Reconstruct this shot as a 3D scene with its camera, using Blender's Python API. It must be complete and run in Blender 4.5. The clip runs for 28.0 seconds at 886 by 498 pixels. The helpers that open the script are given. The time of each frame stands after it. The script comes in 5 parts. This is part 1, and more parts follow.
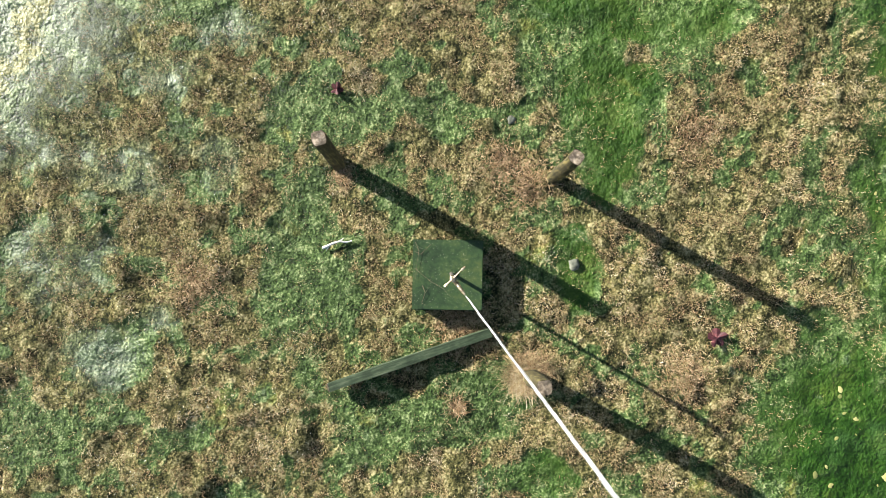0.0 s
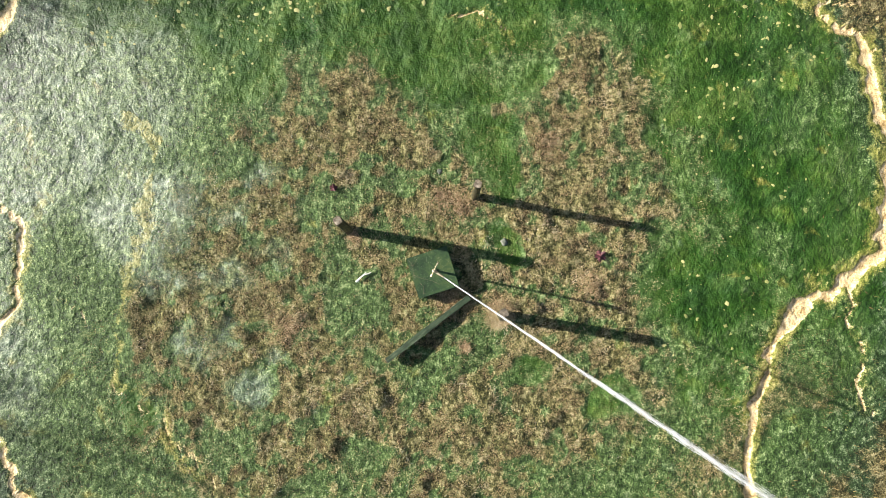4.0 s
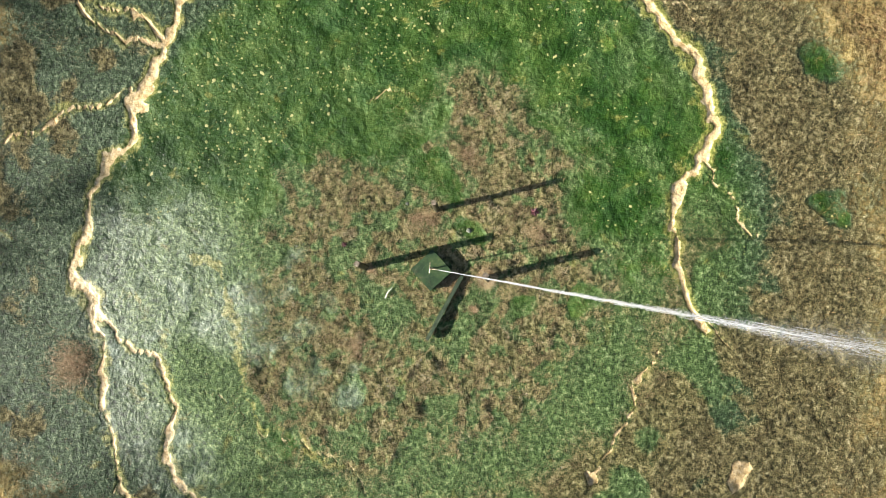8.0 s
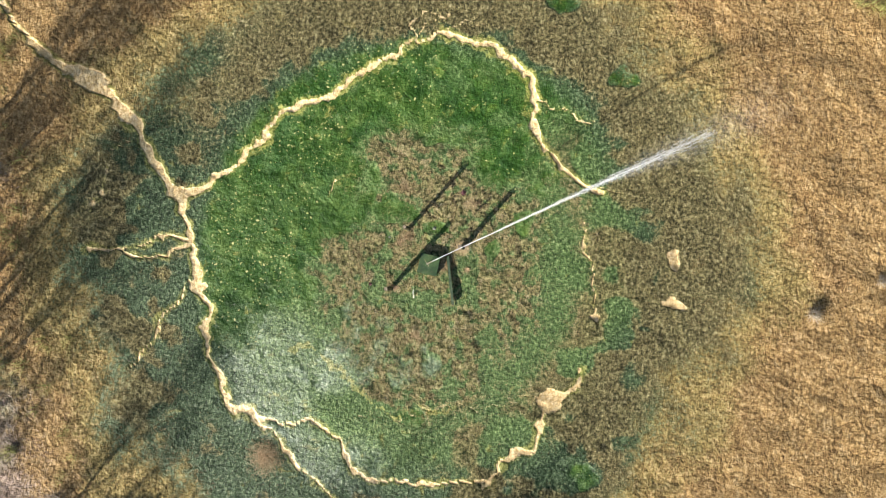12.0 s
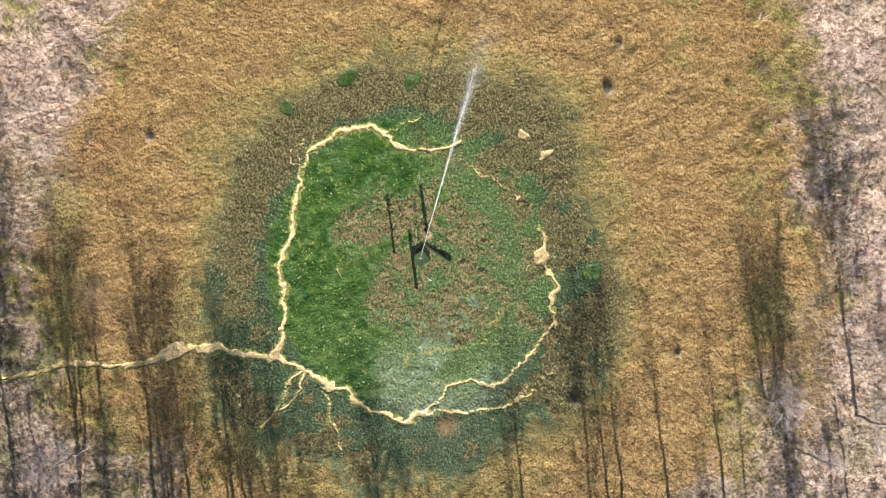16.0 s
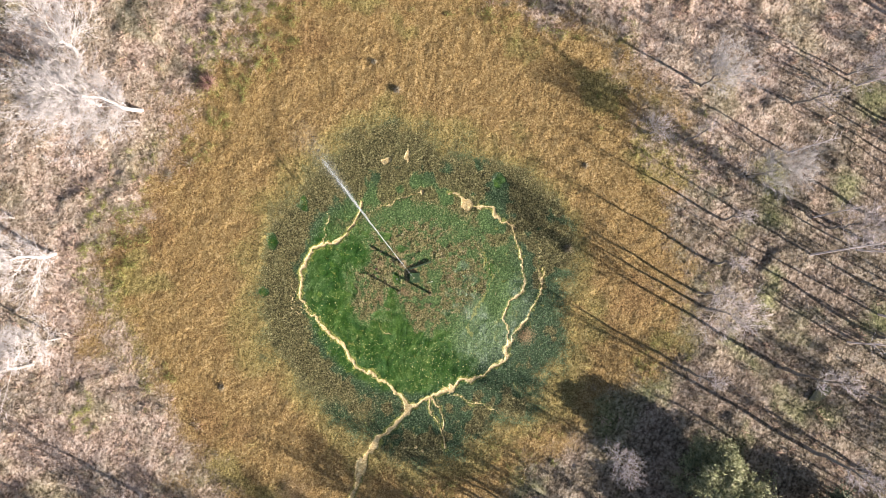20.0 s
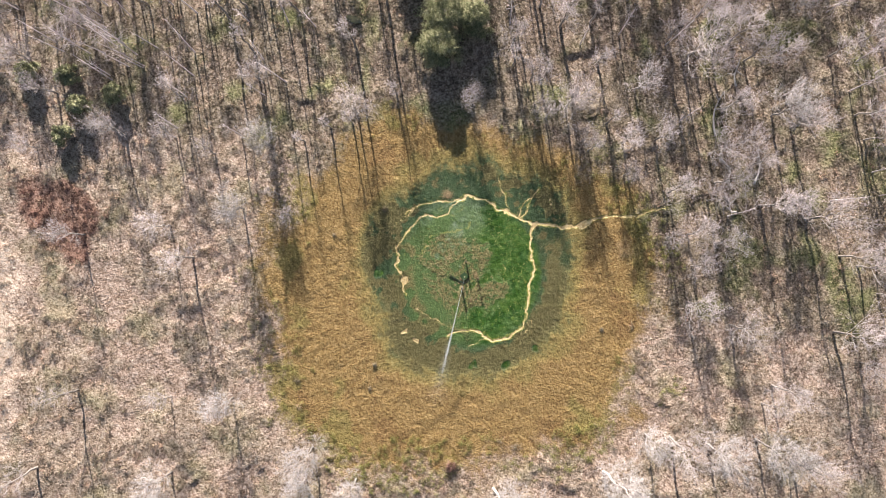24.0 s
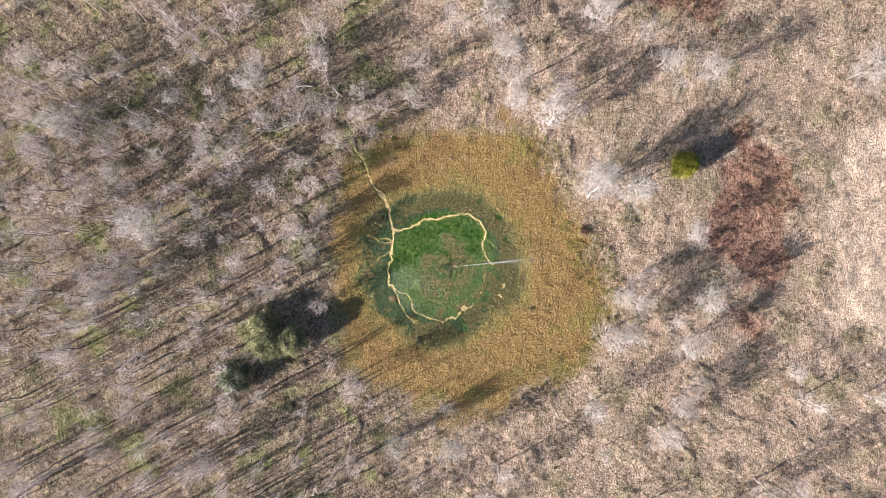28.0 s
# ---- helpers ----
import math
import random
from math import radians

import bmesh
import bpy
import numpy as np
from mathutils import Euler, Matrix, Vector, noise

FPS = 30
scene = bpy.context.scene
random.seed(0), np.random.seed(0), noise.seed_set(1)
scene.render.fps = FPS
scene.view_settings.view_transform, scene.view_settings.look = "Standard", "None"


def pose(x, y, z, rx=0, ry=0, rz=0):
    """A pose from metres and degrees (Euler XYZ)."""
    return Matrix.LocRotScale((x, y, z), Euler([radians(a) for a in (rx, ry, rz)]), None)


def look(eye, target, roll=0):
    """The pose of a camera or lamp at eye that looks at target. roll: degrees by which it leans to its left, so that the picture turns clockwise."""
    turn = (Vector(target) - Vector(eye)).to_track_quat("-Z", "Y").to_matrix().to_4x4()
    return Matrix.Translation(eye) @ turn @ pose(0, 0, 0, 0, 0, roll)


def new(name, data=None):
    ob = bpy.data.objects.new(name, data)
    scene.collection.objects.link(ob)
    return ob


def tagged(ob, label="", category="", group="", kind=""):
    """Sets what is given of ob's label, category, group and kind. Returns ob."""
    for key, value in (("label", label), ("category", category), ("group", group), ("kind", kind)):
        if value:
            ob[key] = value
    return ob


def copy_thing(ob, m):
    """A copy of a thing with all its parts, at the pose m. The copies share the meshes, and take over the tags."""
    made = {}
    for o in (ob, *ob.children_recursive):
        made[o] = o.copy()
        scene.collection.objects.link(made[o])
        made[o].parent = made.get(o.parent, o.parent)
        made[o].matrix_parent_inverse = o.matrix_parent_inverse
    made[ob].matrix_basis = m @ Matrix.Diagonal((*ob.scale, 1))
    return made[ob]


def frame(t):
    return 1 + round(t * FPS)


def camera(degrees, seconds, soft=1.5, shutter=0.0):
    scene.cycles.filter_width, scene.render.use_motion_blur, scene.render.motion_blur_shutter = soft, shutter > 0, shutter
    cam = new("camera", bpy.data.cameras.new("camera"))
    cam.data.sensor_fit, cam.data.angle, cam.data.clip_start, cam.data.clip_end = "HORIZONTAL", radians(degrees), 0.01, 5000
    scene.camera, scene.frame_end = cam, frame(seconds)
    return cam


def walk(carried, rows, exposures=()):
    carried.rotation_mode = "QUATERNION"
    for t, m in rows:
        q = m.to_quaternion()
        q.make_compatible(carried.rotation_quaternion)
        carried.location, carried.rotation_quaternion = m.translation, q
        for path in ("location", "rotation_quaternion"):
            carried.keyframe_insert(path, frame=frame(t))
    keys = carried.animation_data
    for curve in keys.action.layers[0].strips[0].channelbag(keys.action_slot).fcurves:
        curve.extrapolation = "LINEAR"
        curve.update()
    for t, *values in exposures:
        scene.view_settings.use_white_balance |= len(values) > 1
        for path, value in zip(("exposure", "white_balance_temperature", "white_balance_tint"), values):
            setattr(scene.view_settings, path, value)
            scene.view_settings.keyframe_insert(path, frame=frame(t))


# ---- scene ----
cam = camera(70, 28.0, soft=0.5)
# seconds, x, y, height, heading, tilt forward, tilt sideways
FLIGHT = [
    (0, 0.000, 0.000, 7.500, 0.00, -0.625, -0.280),
    (0.5, -0.027, -0.024, 8.076, -0.07, 0.076, -0.330),
    (1, -0.037, -0.058, 8.677, -0.63, 0.751, -0.454),
    (1.5, -0.018, -0.125, 9.288, -3.02, 1.204, -0.595),
    (2, 0.024, -0.196, 9.904, -6.70, 1.585, -0.701),
    (2.5, 0.022, -0.245, 10.472, -9.44, 1.828, -0.597),
    (3, 0.035, -0.299, 11.088, -12.33, 1.899, -0.557),
    (3.5, 0.107, -0.338, 11.707, -15.68, 1.932, -0.565),
    (4, 0.189, -0.358, 12.313, -18.85, 1.870, -0.505),
    (4.5, 0.257, -0.374, 12.935, -22.31, 1.844, -0.431),
    (6.5, 0.679, -0.530, 15.540, -32.55, 1.399, 0.588),
    (7, 0.637, -0.653, 16.137, -35.54, 1.767, 0.900),
    (7.5, 0.596, -0.791, 16.794, -39.10, 2.069, 1.160),
    (8, 0.582, -0.951, 17.522, -42.80, 2.211, 1.435),
    (8.5, 0.600, -1.097, 18.314, -46.25, 2.288, 1.685),
    (9, 0.621, -1.167, 19.088, -49.47, 2.235, 1.747),
    (9.5, 0.627, -1.193, 19.874, -52.64, 2.043, 1.750),
    (10, 0.660, -1.233, 20.688, -55.93, 1.833, 1.740),
    (10.5, 0.673, -1.252, 21.519, -59.50, 1.710, 1.658),
    (11, 0.656, -1.320, 22.612, -64.45, 1.587, 1.499),
    (11.5, 0.574, -1.431, 24.288, -71.53, 1.398, 1.318),
    (12, 0.426, -1.506, 26.012, -77.59, 1.223, 1.312),
    (12.5, 0.274, -1.579, 27.692, -83.43, 1.092, 1.234),
    (14.5, -0.277, -0.470, 34.318, -109.17, 1.514, -1.213),
    (15, -0.380, -0.447, 35.966, -115.02, 1.494, -1.163),
    (15.5, -0.471, -0.485, 37.534, -120.95, 1.417, -1.158),
    (16, -0.522, -0.597, 39.168, -126.73, 1.413, -1.173),
    (16.5, -0.616, -0.663, 40.924, -132.35, 1.275, -1.163),
    (17, -0.640, -0.739, 42.677, -137.65, 1.107, -1.103),
    (17.5, -0.716, -0.936, 44.283, -143.90, 1.036, -1.122),
    (18, -0.879, -1.152, 46.040, -150.66, 1.061, -1.199),
    (18.5, -1.059, -1.282, 47.669, -157.86, 1.156, -1.130),
    (19, -1.304, -1.367, 49.302, -164.94, 1.332, -0.888),
    (19.5, -1.582, -1.449, 50.843, -172.09, 1.391, -0.593),
    (20, -1.828, -1.537, 52.468, -180.38, 1.312, -0.459),
    (20.5, -2.266, -1.617, 55.360, -196.13, 1.034, -0.641),
    (21, -2.586, -1.758, 58.478, -212.30, 0.686, -0.721),
    (21.5, -2.838, -2.008, 61.691, -228.17, 0.512, -0.647),
    (23.5, -3.301, -0.278, 75.340, -293.69, 0.590, 0.722),
    (24, -3.185, 0.204, 78.769, -309.61, 0.351, 0.729),
    (24.5, -3.045, 0.715, 82.155, -327.57, 0.111, 0.614),
    (25, -2.925, 1.118, 85.353, -344.24, -0.040, 0.461),
    (25.5, -2.607, 1.447, 88.638, -358.98, -0.009, 0.251),
    (26, -2.091, 1.700, 91.969, -370.96, 0.164, 0.162),
    (26.5, -1.392, 1.872, 95.603, -383.24, 0.365, 0.096),
    (27, -0.727, 1.997, 99.286, -394.88, 0.530, 0.015),
    (27.5, -0.047, 2.001, 102.523, -406.42, 0.646, -0.170),
    (28, 0.711, 1.816, 105.696, -418.28, 0.744, -0.517),
]
walk(cam, [(t, pose(x, y, z) @ pose(0, 0, 0, 0, 0, turn) @ pose(0, 0, 0, a) @ pose(0, 0, 0, 0, b))
           for t, x, y, z, turn, a, b in FLIGHT],
     exposures=[(0, 1.8), (8, 1.75), (12, 1.85), (16, 1.8), (20, 1.66), (24, 1.64), (28, 1.57)])

# ---- daylight: low winter sun, clear sky ----
SUN_HEIGHT, SUN_SIDE = radians(20.0), Vector((-0.862, 0.506))
world = bpy.data.worlds.new("clear_sky")
scene.world = world
world.use_nodes = True
sky = world.node_tree.nodes.new("ShaderNodeTexSky")
sky.sky_type, sky.sun_disc = "NISHITA", False
sky.sun_elevation, sky.sun_rotation = SUN_HEIGHT, math.atan2(SUN_SIDE.x, SUN_SIDE.y)
back = world.node_tree.nodes["Background"]
back.inputs["Strength"].default_value = 0.05
world.node_tree.links.new(sky.outputs[0], back.inputs["Color"])
sun = new("sun", bpy.data.lights.new("sun", "SUN"))
sun.data.energy, sun.data.angle, sun.data.color = 5.0, radians(0.5), (1.0, 0.94, 0.86)
sun.matrix_world = look((SUN_SIDE.x * 50, SUN_SIDE.y * 50, 50 * math.tan(SUN_HEIGHT)), (0, 0, 0))


# ---- numbers on the plane ----
def lattice(ix, iy, seed):
    h = (ix * 374761393 + iy * 668265263 + seed * 1274126177) & 0x7FFFFFFF
    h = ((h ^ (h >> 13)) * 1103515245) & 0x7FFFFFFF
    h = ((h ^ (h >> 15)) * 1597334677) & 0x7FFFFFFF
    return ((h ^ (h >> 16)) & 0xFFFF) / 65535.0


def vnoise(x, y, size, seed=0):
    x, y = x / size, y / size
    ix, iy = np.floor(x).astype(np.int64), np.floor(y).astype(np.int64)
    u, v = x - ix, y - iy
    u, v = u * u * (3 - 2 * u), v * v * (3 - 2 * v)
    a, b = lattice(ix, iy, seed), lattice(ix + 1, iy, seed)
    c, d = lattice(ix, iy + 1, seed), lattice(ix + 1, iy + 1, seed)
    return a + (b - a) * u + (c - a) * v + (a - b - c + d) * u * v


def fbm(x, y, size, seed=0, octaves=4):
    out, weight, total = 0.0, 1.0, 0.0
    for n in range(octaves):
        out = out + weight * vnoise(x, y, size, seed + 17 * n)
        total += weight
        weight, size = weight * 0.5, size * 0.5
    return out / total


def step(a, b, v):
    w = np.clip((v - a) / (b - a), 0, 1)
    return w * w * (3 - 2 * w)


def ring(x, y, cx, cy, table):
    """The radius that a table of (angle, radius) gives in the direction of each place, and the place's own radius."""
    ang = np.degrees(np.arctan2(y - cy, x - cx)) % 360
    a = np.array([p[0] for p in table])
    r = np.array([p[1] for p in table])
    return np.interp(ang, np.r_[a[-1] - 360, a, a[0] + 360], np.r_[r[-1], r, r[0]]), np.hypot(x - cx, y - cy)


def near_line(x, y, pts):
    """Distance to a line of points, and how far along it (0 to 1)."""
    best, along = np.full(x.shape, 1e9), np.zeros(x.shape)
    n = len(pts) - 1
    for k in range(n):
        (ax, ay), (bx, by) = pts[k], pts[k + 1]
        dx, dy = bx - ax, by - ay
        s = np.clip(((x - ax) * dx + (y - ay) * dy) / (dx * dx + dy * dy), 0, 1)
        d = np.hypot(x - ax - s * dx, y - ay - s * dy)
        along = np.where(d < best, (k + s) / n, along)
        best = np.minimum(best, d)
    return best, along


# ---- the plan: water courses, patches, belts ----
# fallen trunks: from x, y to x, y, bend
LOGS = [(9.0, 33.2, 11.6, 31.4, 0.35), (3.4, 40.5, 1.6, 42.0, 0.1), (6.5, 34.5, 2.9, 38.5, 0.12), (14.0, 34.4, 11.0, 37.2, -0.15), (15.4, 30.6, 14.0, 30.3, 0.3)]
OUTFLOW = [(9.5, 24.2), (9.0, 23.2), (7.9, 20.7), (6.0, 18.5), (5.04, 16.92), (4.7, 15.58)]
TRUNK_STREAM = [(4.7, 15.58), (4.12, 14.23), (3.33, 12.86), (2.16, 12.07), (1.14, 11.05), (0.6, 10.25)]
UPPER_STREAM = [(0.6, 10.25), (1.21, 9.29), (2.47, 8.17), (3.8, 7.57), (4.88, 6.95), (5.64, 5.77), (6.65, 4.63), (7.49, 3.85), (8.34, 2.94),
                (9.03, 2.39), (9.49, 1.19), (9.58, -0.3), (9.21, -1.6), (8.58, -2.67), (7.64, -3.27)]
UPPER_TAIL = [(7.64, -3.27), (6.63, -3.19), (5.84, -3.97), (5.18, -4.79), (4.55, -5.85), (4.28, -6.75)]
LOWER_STREAM = [(0.6, 10.25), (-0.48, 9.84), (-1.42, 9.27), (-2.88, 8.83), (-3.8, 8.17), (-5.25, 7.79), (-6.18, 7.24), (-7.2, 6.37), (-7.65, 5.43)]
LOWER_TAIL = [(-7.65, 5.43), (-7.55, 4.19), (-7.21, 2.98), (-7.86, 1.66), (-8.76, 0.93), (-8.99, -0.22), (-8.66, -1.91), (-8.17, -3.34), (-8.26, -4.58),
              (-7.03, -5.18), (-6.19, -6.07), (-5.05, -6.31), (-4.16, -6.58), (-3.45, -7.36), (-2.64, -7.52)]
WEST_ARM = [(-7.65, 5.43), (-8.51, 3.95), (-9.6, 2.45), (-10.39, 1.1), (-10.5, -0.97)]
FAINT_LINE = [(-6.74, 1.54), (-6.36, -0.53), (-5.74, -1.57), (-5.17, -3.24), (-4.6, -4.91), (-4.12, -5.84)]
NORTH_FINGER = [(-1.21, 9.62), (-2.06, 10.4), (-2.2, 11.66), (-2.07, 12.69), (-2.44, 13.66)]
NORTH_FINGER_B = [(-1.1, 9.76), (-1.37, 11.0), (-2.01, 12.19)]
WEST_FINGER = [(-2.41, 9.09), (-3.45, 9.47), (-4.25, 9.88), (-5.54, 10.23), (-6.74, 10.84)]
FAR_FINGER = [(2.4, 12.87), (1.85, 13.69), (0.08, 13.72), (-0.96, 13.98)]
EAST_TRICKLE = [(3.09, -6.14), (2.13, -6.42), (1.46, -7.06), (-0.62, -7.3)]
SOUTH_SPUR = [(7.64, -3.27), (7.5, -3.7), (7.45, -4.2), (7.3, -5.6)]
CORNER_SPUR = [(9.0, 2.4), (9.9, 2.0), (10.3, 0.9)]
FAN_A = [(9.15, 2.13), (9.66, 2.68), (10.44, 2.18), (10.37, 0.91)]
FAN_B = [(9.68, 0.76), (10.35, 0.33), (10.25, -0.6)]
FAN_C = [(7.59, 3.78), (8.62, 4.37), (9.11, 4.36)]
NORTH_WISP = [(3.63, 12.43), (4.6, 10.99), (5.31, 9.93), (5.8, 9.12)]
NORTH_WISP_B = [(7.15, 6.75), (7.6, 6.32), (8.05, 5.46)]
SE_SPRAY = [(4.31, -6.23), (4.52, -6.66), (4.58, -7.47)]
SW_BRAID = [(-10.54, 1.17), (-10.3, -0.18), (-10.27, -1.61), (-10.47, -2.76)]
# line, width, how bare the sand is (below nought: algae alone)
YELLOW_TRICKLE = [(-4.49, 4.55), (-4.21, 3.82), (-4.73, 2.65), (-5.12, 1.92), (-5.67, 0.93), (-6.21, 0.24), (-6.42, -0.31), (-5.83, -0.84), (-5.62, -1.28), (-5.79, -2.14), (-5.56, -2.69)]
YELLOW_STROKE = [(2.19, 4.34), (2.65, 4.1), (3.01, 3.47)]
STREAMS = [(YELLOW_TRICKLE, 0.07, -0.8), (YELLOW_STROKE, 0.05, 0.5), (OUTFLOW, 0.2, 0.9), (TRUNK_STREAM, 0.29, 1.0), (UPPER_STREAM, 0.15, 1.0), (UPPER_TAIL, 0.14, 0.9), (LOWER_STREAM, 0.19, 1.0),
           (LOWER_TAIL, 0.13, 0.85), (WEST_ARM, 0.09, 0.7), (FAINT_LINE, 0.06, 0.3), (NORTH_FINGER, 0.11, 0.75), (NORTH_FINGER_B, 0.09, 0.75),
           (WEST_FINGER, 0.08, 0.75), (FAR_FINGER, 0.06, 0.6), (EAST_TRICKLE, 0.07, 0.6), (SOUTH_SPUR, 0.09, 0.5), (CORNER_SPUR, 0.10, 0.5), (FAN_A, 0.09, 0.35), (FAN_B, 0.08, 0.35), (FAN_C, 0.07, 0.3),
           (NORTH_WISP, 0.07, -0.5), (NORTH_WISP_B, 0.06, -0.45), (SE_SPRAY, 0.08, 0.4), (SW_BRAID, 0.12, 0.5)]
# x, y, half width, half depth
SAND_SPOTS = [(2.35, -10.05, 0.45, 0.3), (0.55, -10.6, 0.3, 0.62), (-4.3, -6.45, 0.6, 0.55), (-0.6, -7.4, 0.2, 0.25), (6.6, -3.3, 0.32, 0.3),
              (4.55, 15.2, 0.5, 0.6), (0.75, 10.35, 0.45, 0.35), (-2.9, 8.75, 0.3, 0.4), (-6.6, -5.5, 0.25, 0.3)]
TUFT_EDGE = [(4, 5.2), (36, 5.5), (54, 5.0), (66, 3.1), (76, 3.2), (84, 4.2), (104, 4.9), (131, 4.6), (153, 4.8), (172, 6.0), (188, 5.9), (204, 5.9),
             (231, 4.4), (253, 5.3), (272, 4.3), (294, 5.0), (315, 5.6), (345, 5.0)]
GREEN_EDGE = [(15, 13.4), (40, 12.8), (60, 13.0), (85, 14.6), (110, 14.8), (130, 14.2), (155, 13.4), (180, 12.6), (204, 13.6), (221, 13.2), (247, 12.0),
              (274, 12.9), (294, 13.2), (319, 12.9), (350, 13.0)]
MEADOW_EDGE = [(0, 25.8), (29, 24.4), (54, 23.8), (75, 22.5), (95, 20.5), (120, 19.0), (150, 18.0), (170, 20.5), (185, 22.5), (206, 25.3), (232, 25.0),
               (262, 26.4), (284, 28.2), (305, 25.5), (320, 23.8), (337, 24.2)]
MOSS_PATCHES = [(-1.55, -0.3, 0.48, 1.15), (-1.3, 1.5, 0.75, 0.4), (0.2, 1.65, 1.2, 0.2), (2.0, 1.6, 0.55, 1.3), (2.4, 2.8, 1.2, 0.5), (1.6, -0.3, 0.32, 0.65),
                (0.0, -2.15, 1.3, 0.32), (0.7, -1.7, 0.6, 0.25), (1.2, -2.9, 0.7, 0.35), (-1.0, -2.5, 0.4, 0.5), (-3.9, -1.35, 0.5, 0.4), (-4.6, -2.3, 0.7, 0.4),
                (4.6, -1.5, 0.4, 0.8), (4.6, -2.9, 0.7, 0.4), (5.3, 0.3, 0.4, 1.2), (-2.2, -3.3, 0.6, 0.3), (2.6, -3.9, 0.5, 0.4), (-2.9, 2.9, 0.5, 0.4), (-3.9, -3.6, 0.6, 0.4)]
PALE_SPOTS = [(-3.7, 0.9, 0.8, 0.6), (-4.5, -0.2, 0.7, 0.8), (-4.1, -1.3, 0.7, 0.5), (-3.3, -0.9, 0.3, 0.3), (-2.6, 0.9, 0.3, 0.4), (-3.2, 1.9, 0.5, 0.4), (-4.9, 1.2, 0.5, 0.6), (-2.4, 2.5, 0.5, 0.3)]
GREEN_POOLS = [(9.18, -6.58, 0.45, 0.75), (7.3, -0.9, 0.55, 0.55), (-7.0, -8.4, 0.5, 0.7), (-6.1, -1.0, 0.4, 0.7), (11.9, -3.4, 0.5, 0.8), (12.6, 0.8, 0.5, 0.5)]


def patches(x, y, table):
    out = np.full(x.shape, 9.0)
    for px, py, w, d in table:
        out = np.minimum(out, np.hypot((x - px) / w, (y - py) / d))
    return out


def zones(x, y):
    """What grows or lies at each place: values from 0 to 1."""
    z = {}
    n2, n3 = fbm(x, y, 2.2, 3), fbm(x, y, 0.55, 5)
    wx = x + 0.55 * (fbm(x, y, 0.9, 11, 3) - 0.5) + 0.22 * (vnoise(x, y, 0.28, 13) - 0.5)
    wy = y + 0.55 * (fbm(x, y, 0.9, 12, 3) - 0.5) + 0.22 * (vnoise(x, y, 0.28, 14) - 0.5)
    inner = (np.abs(x) < 32) & (np.abs(y) < 32)
    sand, fringe = np.zeros(x.shape), np.zeros(x.shape)
    sx, sy, k3 = wx[inner], wy[inner], n3[inner]
    s_in, f_in = np.zeros(sx.shape), np.zeros(sx.shape)
    wob = 0.25 + 0.75 * vnoise(sx, sy, 0.9, 21) + 0.5 * vnoise(sx, sy, 0.3, 22)
    for pts, width, bare in STREAMS:
        d, s = near_line(sx, sy, pts)
        w = width * wob
        s_in = np.maximum(s_in, max(0.0, 0.3 + 0.7 * bare) * (1 - step(0.3 * w, 1.25 * w, d)))
        f_in = np.maximum(f_in, (0.35 + 0.5 * abs(bare)) * (1 - step(0.5 * w, 1.2 * w + (0.34 if bare > 0 else 0.2), d + 0.35 * (k3 - 0.5))))
    p = patches(sx, sy, SAND_SPOTS)
    s_in = np.maximum(s_in, 1 - step(0.7, 1.2, p + 0.9 * (k3 - 0.5)))
    sand[inner], fringe[inner] = s_in, f_in
    z["sand"], z["fringe"] = sand, fringe
    rt, r = ring(wx, wy, 0.0, -0.3, TUFT_EDGE)
    tuft = 1 - step(-1.3, 1.0, r - rt + 2.4 * (n2 - 0.5) + 1.4 * (n3 - 0.5))
    moss_in = 1 - step(0.6, 1.35, patches(wx, wy, MOSS_PATCHES) + 1.2 * (n3 - 0.5))
    rg, r = ring(x, y, 0.0, 0.0, GREEN_EDGE)
    green = 1 - step(-2.6, 2.6, r - rg + 4.0 * (n2 - 0.5) + 2.0 * (n3 - 0.5))
    north = step(-6.5, -1.0, (0.42 * x + 0.9 * y) - 1.0 + 4 * (n2 - 0.5))
    # clumps of dead grass between the moss outside the middle
    outer = step(0.50, 0.66, fbm(x, y, 1.7, 31) * 0.55 + n3 * 0.2 + 0.25 * step(7.5, 13.0, r) * (1.15 - 0.4 * north))
    d_up, _ = near_line(x, y, UPPER_STREAM + UPPER_TAIL[1:])
    ru = np.hypot(x, y)
    # the wet lawn inside the upper stream
    lawn = step(-0.4, 1.2, (0.75 * x + 0.66 * y) / 3.0 + 1.2 * (n2 - 0.5)) * (1 - tuft) * (1 - step(8.6, 9.9, ru))
    bald = step(0.49, 0.62, fbm(x, y, 0.26, 33, 3))
    belt = step(8.9, 10.4, ru + 2.0 * (n3 - 0.5)) * step(-0.35, 0.45, (0.93 * x - 0.36 * y) / np.maximum(ru, 0.1) + 0.9 * (n2 - 0.5))
    south = step(5.6, 7.5, ru) * step(0.1, 0.7, (-0.1 * x - 0.99 * y) / np.maximum(ru, 0.1)) * step(0.40, 0.6, fbm(x, y, 1.2, 35))
    outer = np.maximum(outer, np.maximum(0.85 * belt, 0.8 * south))
    z["tuft"] = np.clip(tuft * (1 - 0.85 * moss_in) * (1 - 0.72 * bald) + (1 - tuft) * green * outer * (1 - 0.9 * lawn) * (1 - (1 - step(0.6, 1.2, patches(wx, wy, GREEN_POOLS)))), 0, 1)
    z["bright"] = np.clip(np.maximum(0.75 * moss_in * tuft * step(0.2, 1.6, x), lawn * (0.35 + 0.9 * n2)) + 0.6 * (1 - step(0.7, 1.1, patches(wx, wy, GREEN_POOLS))), 0, 1)
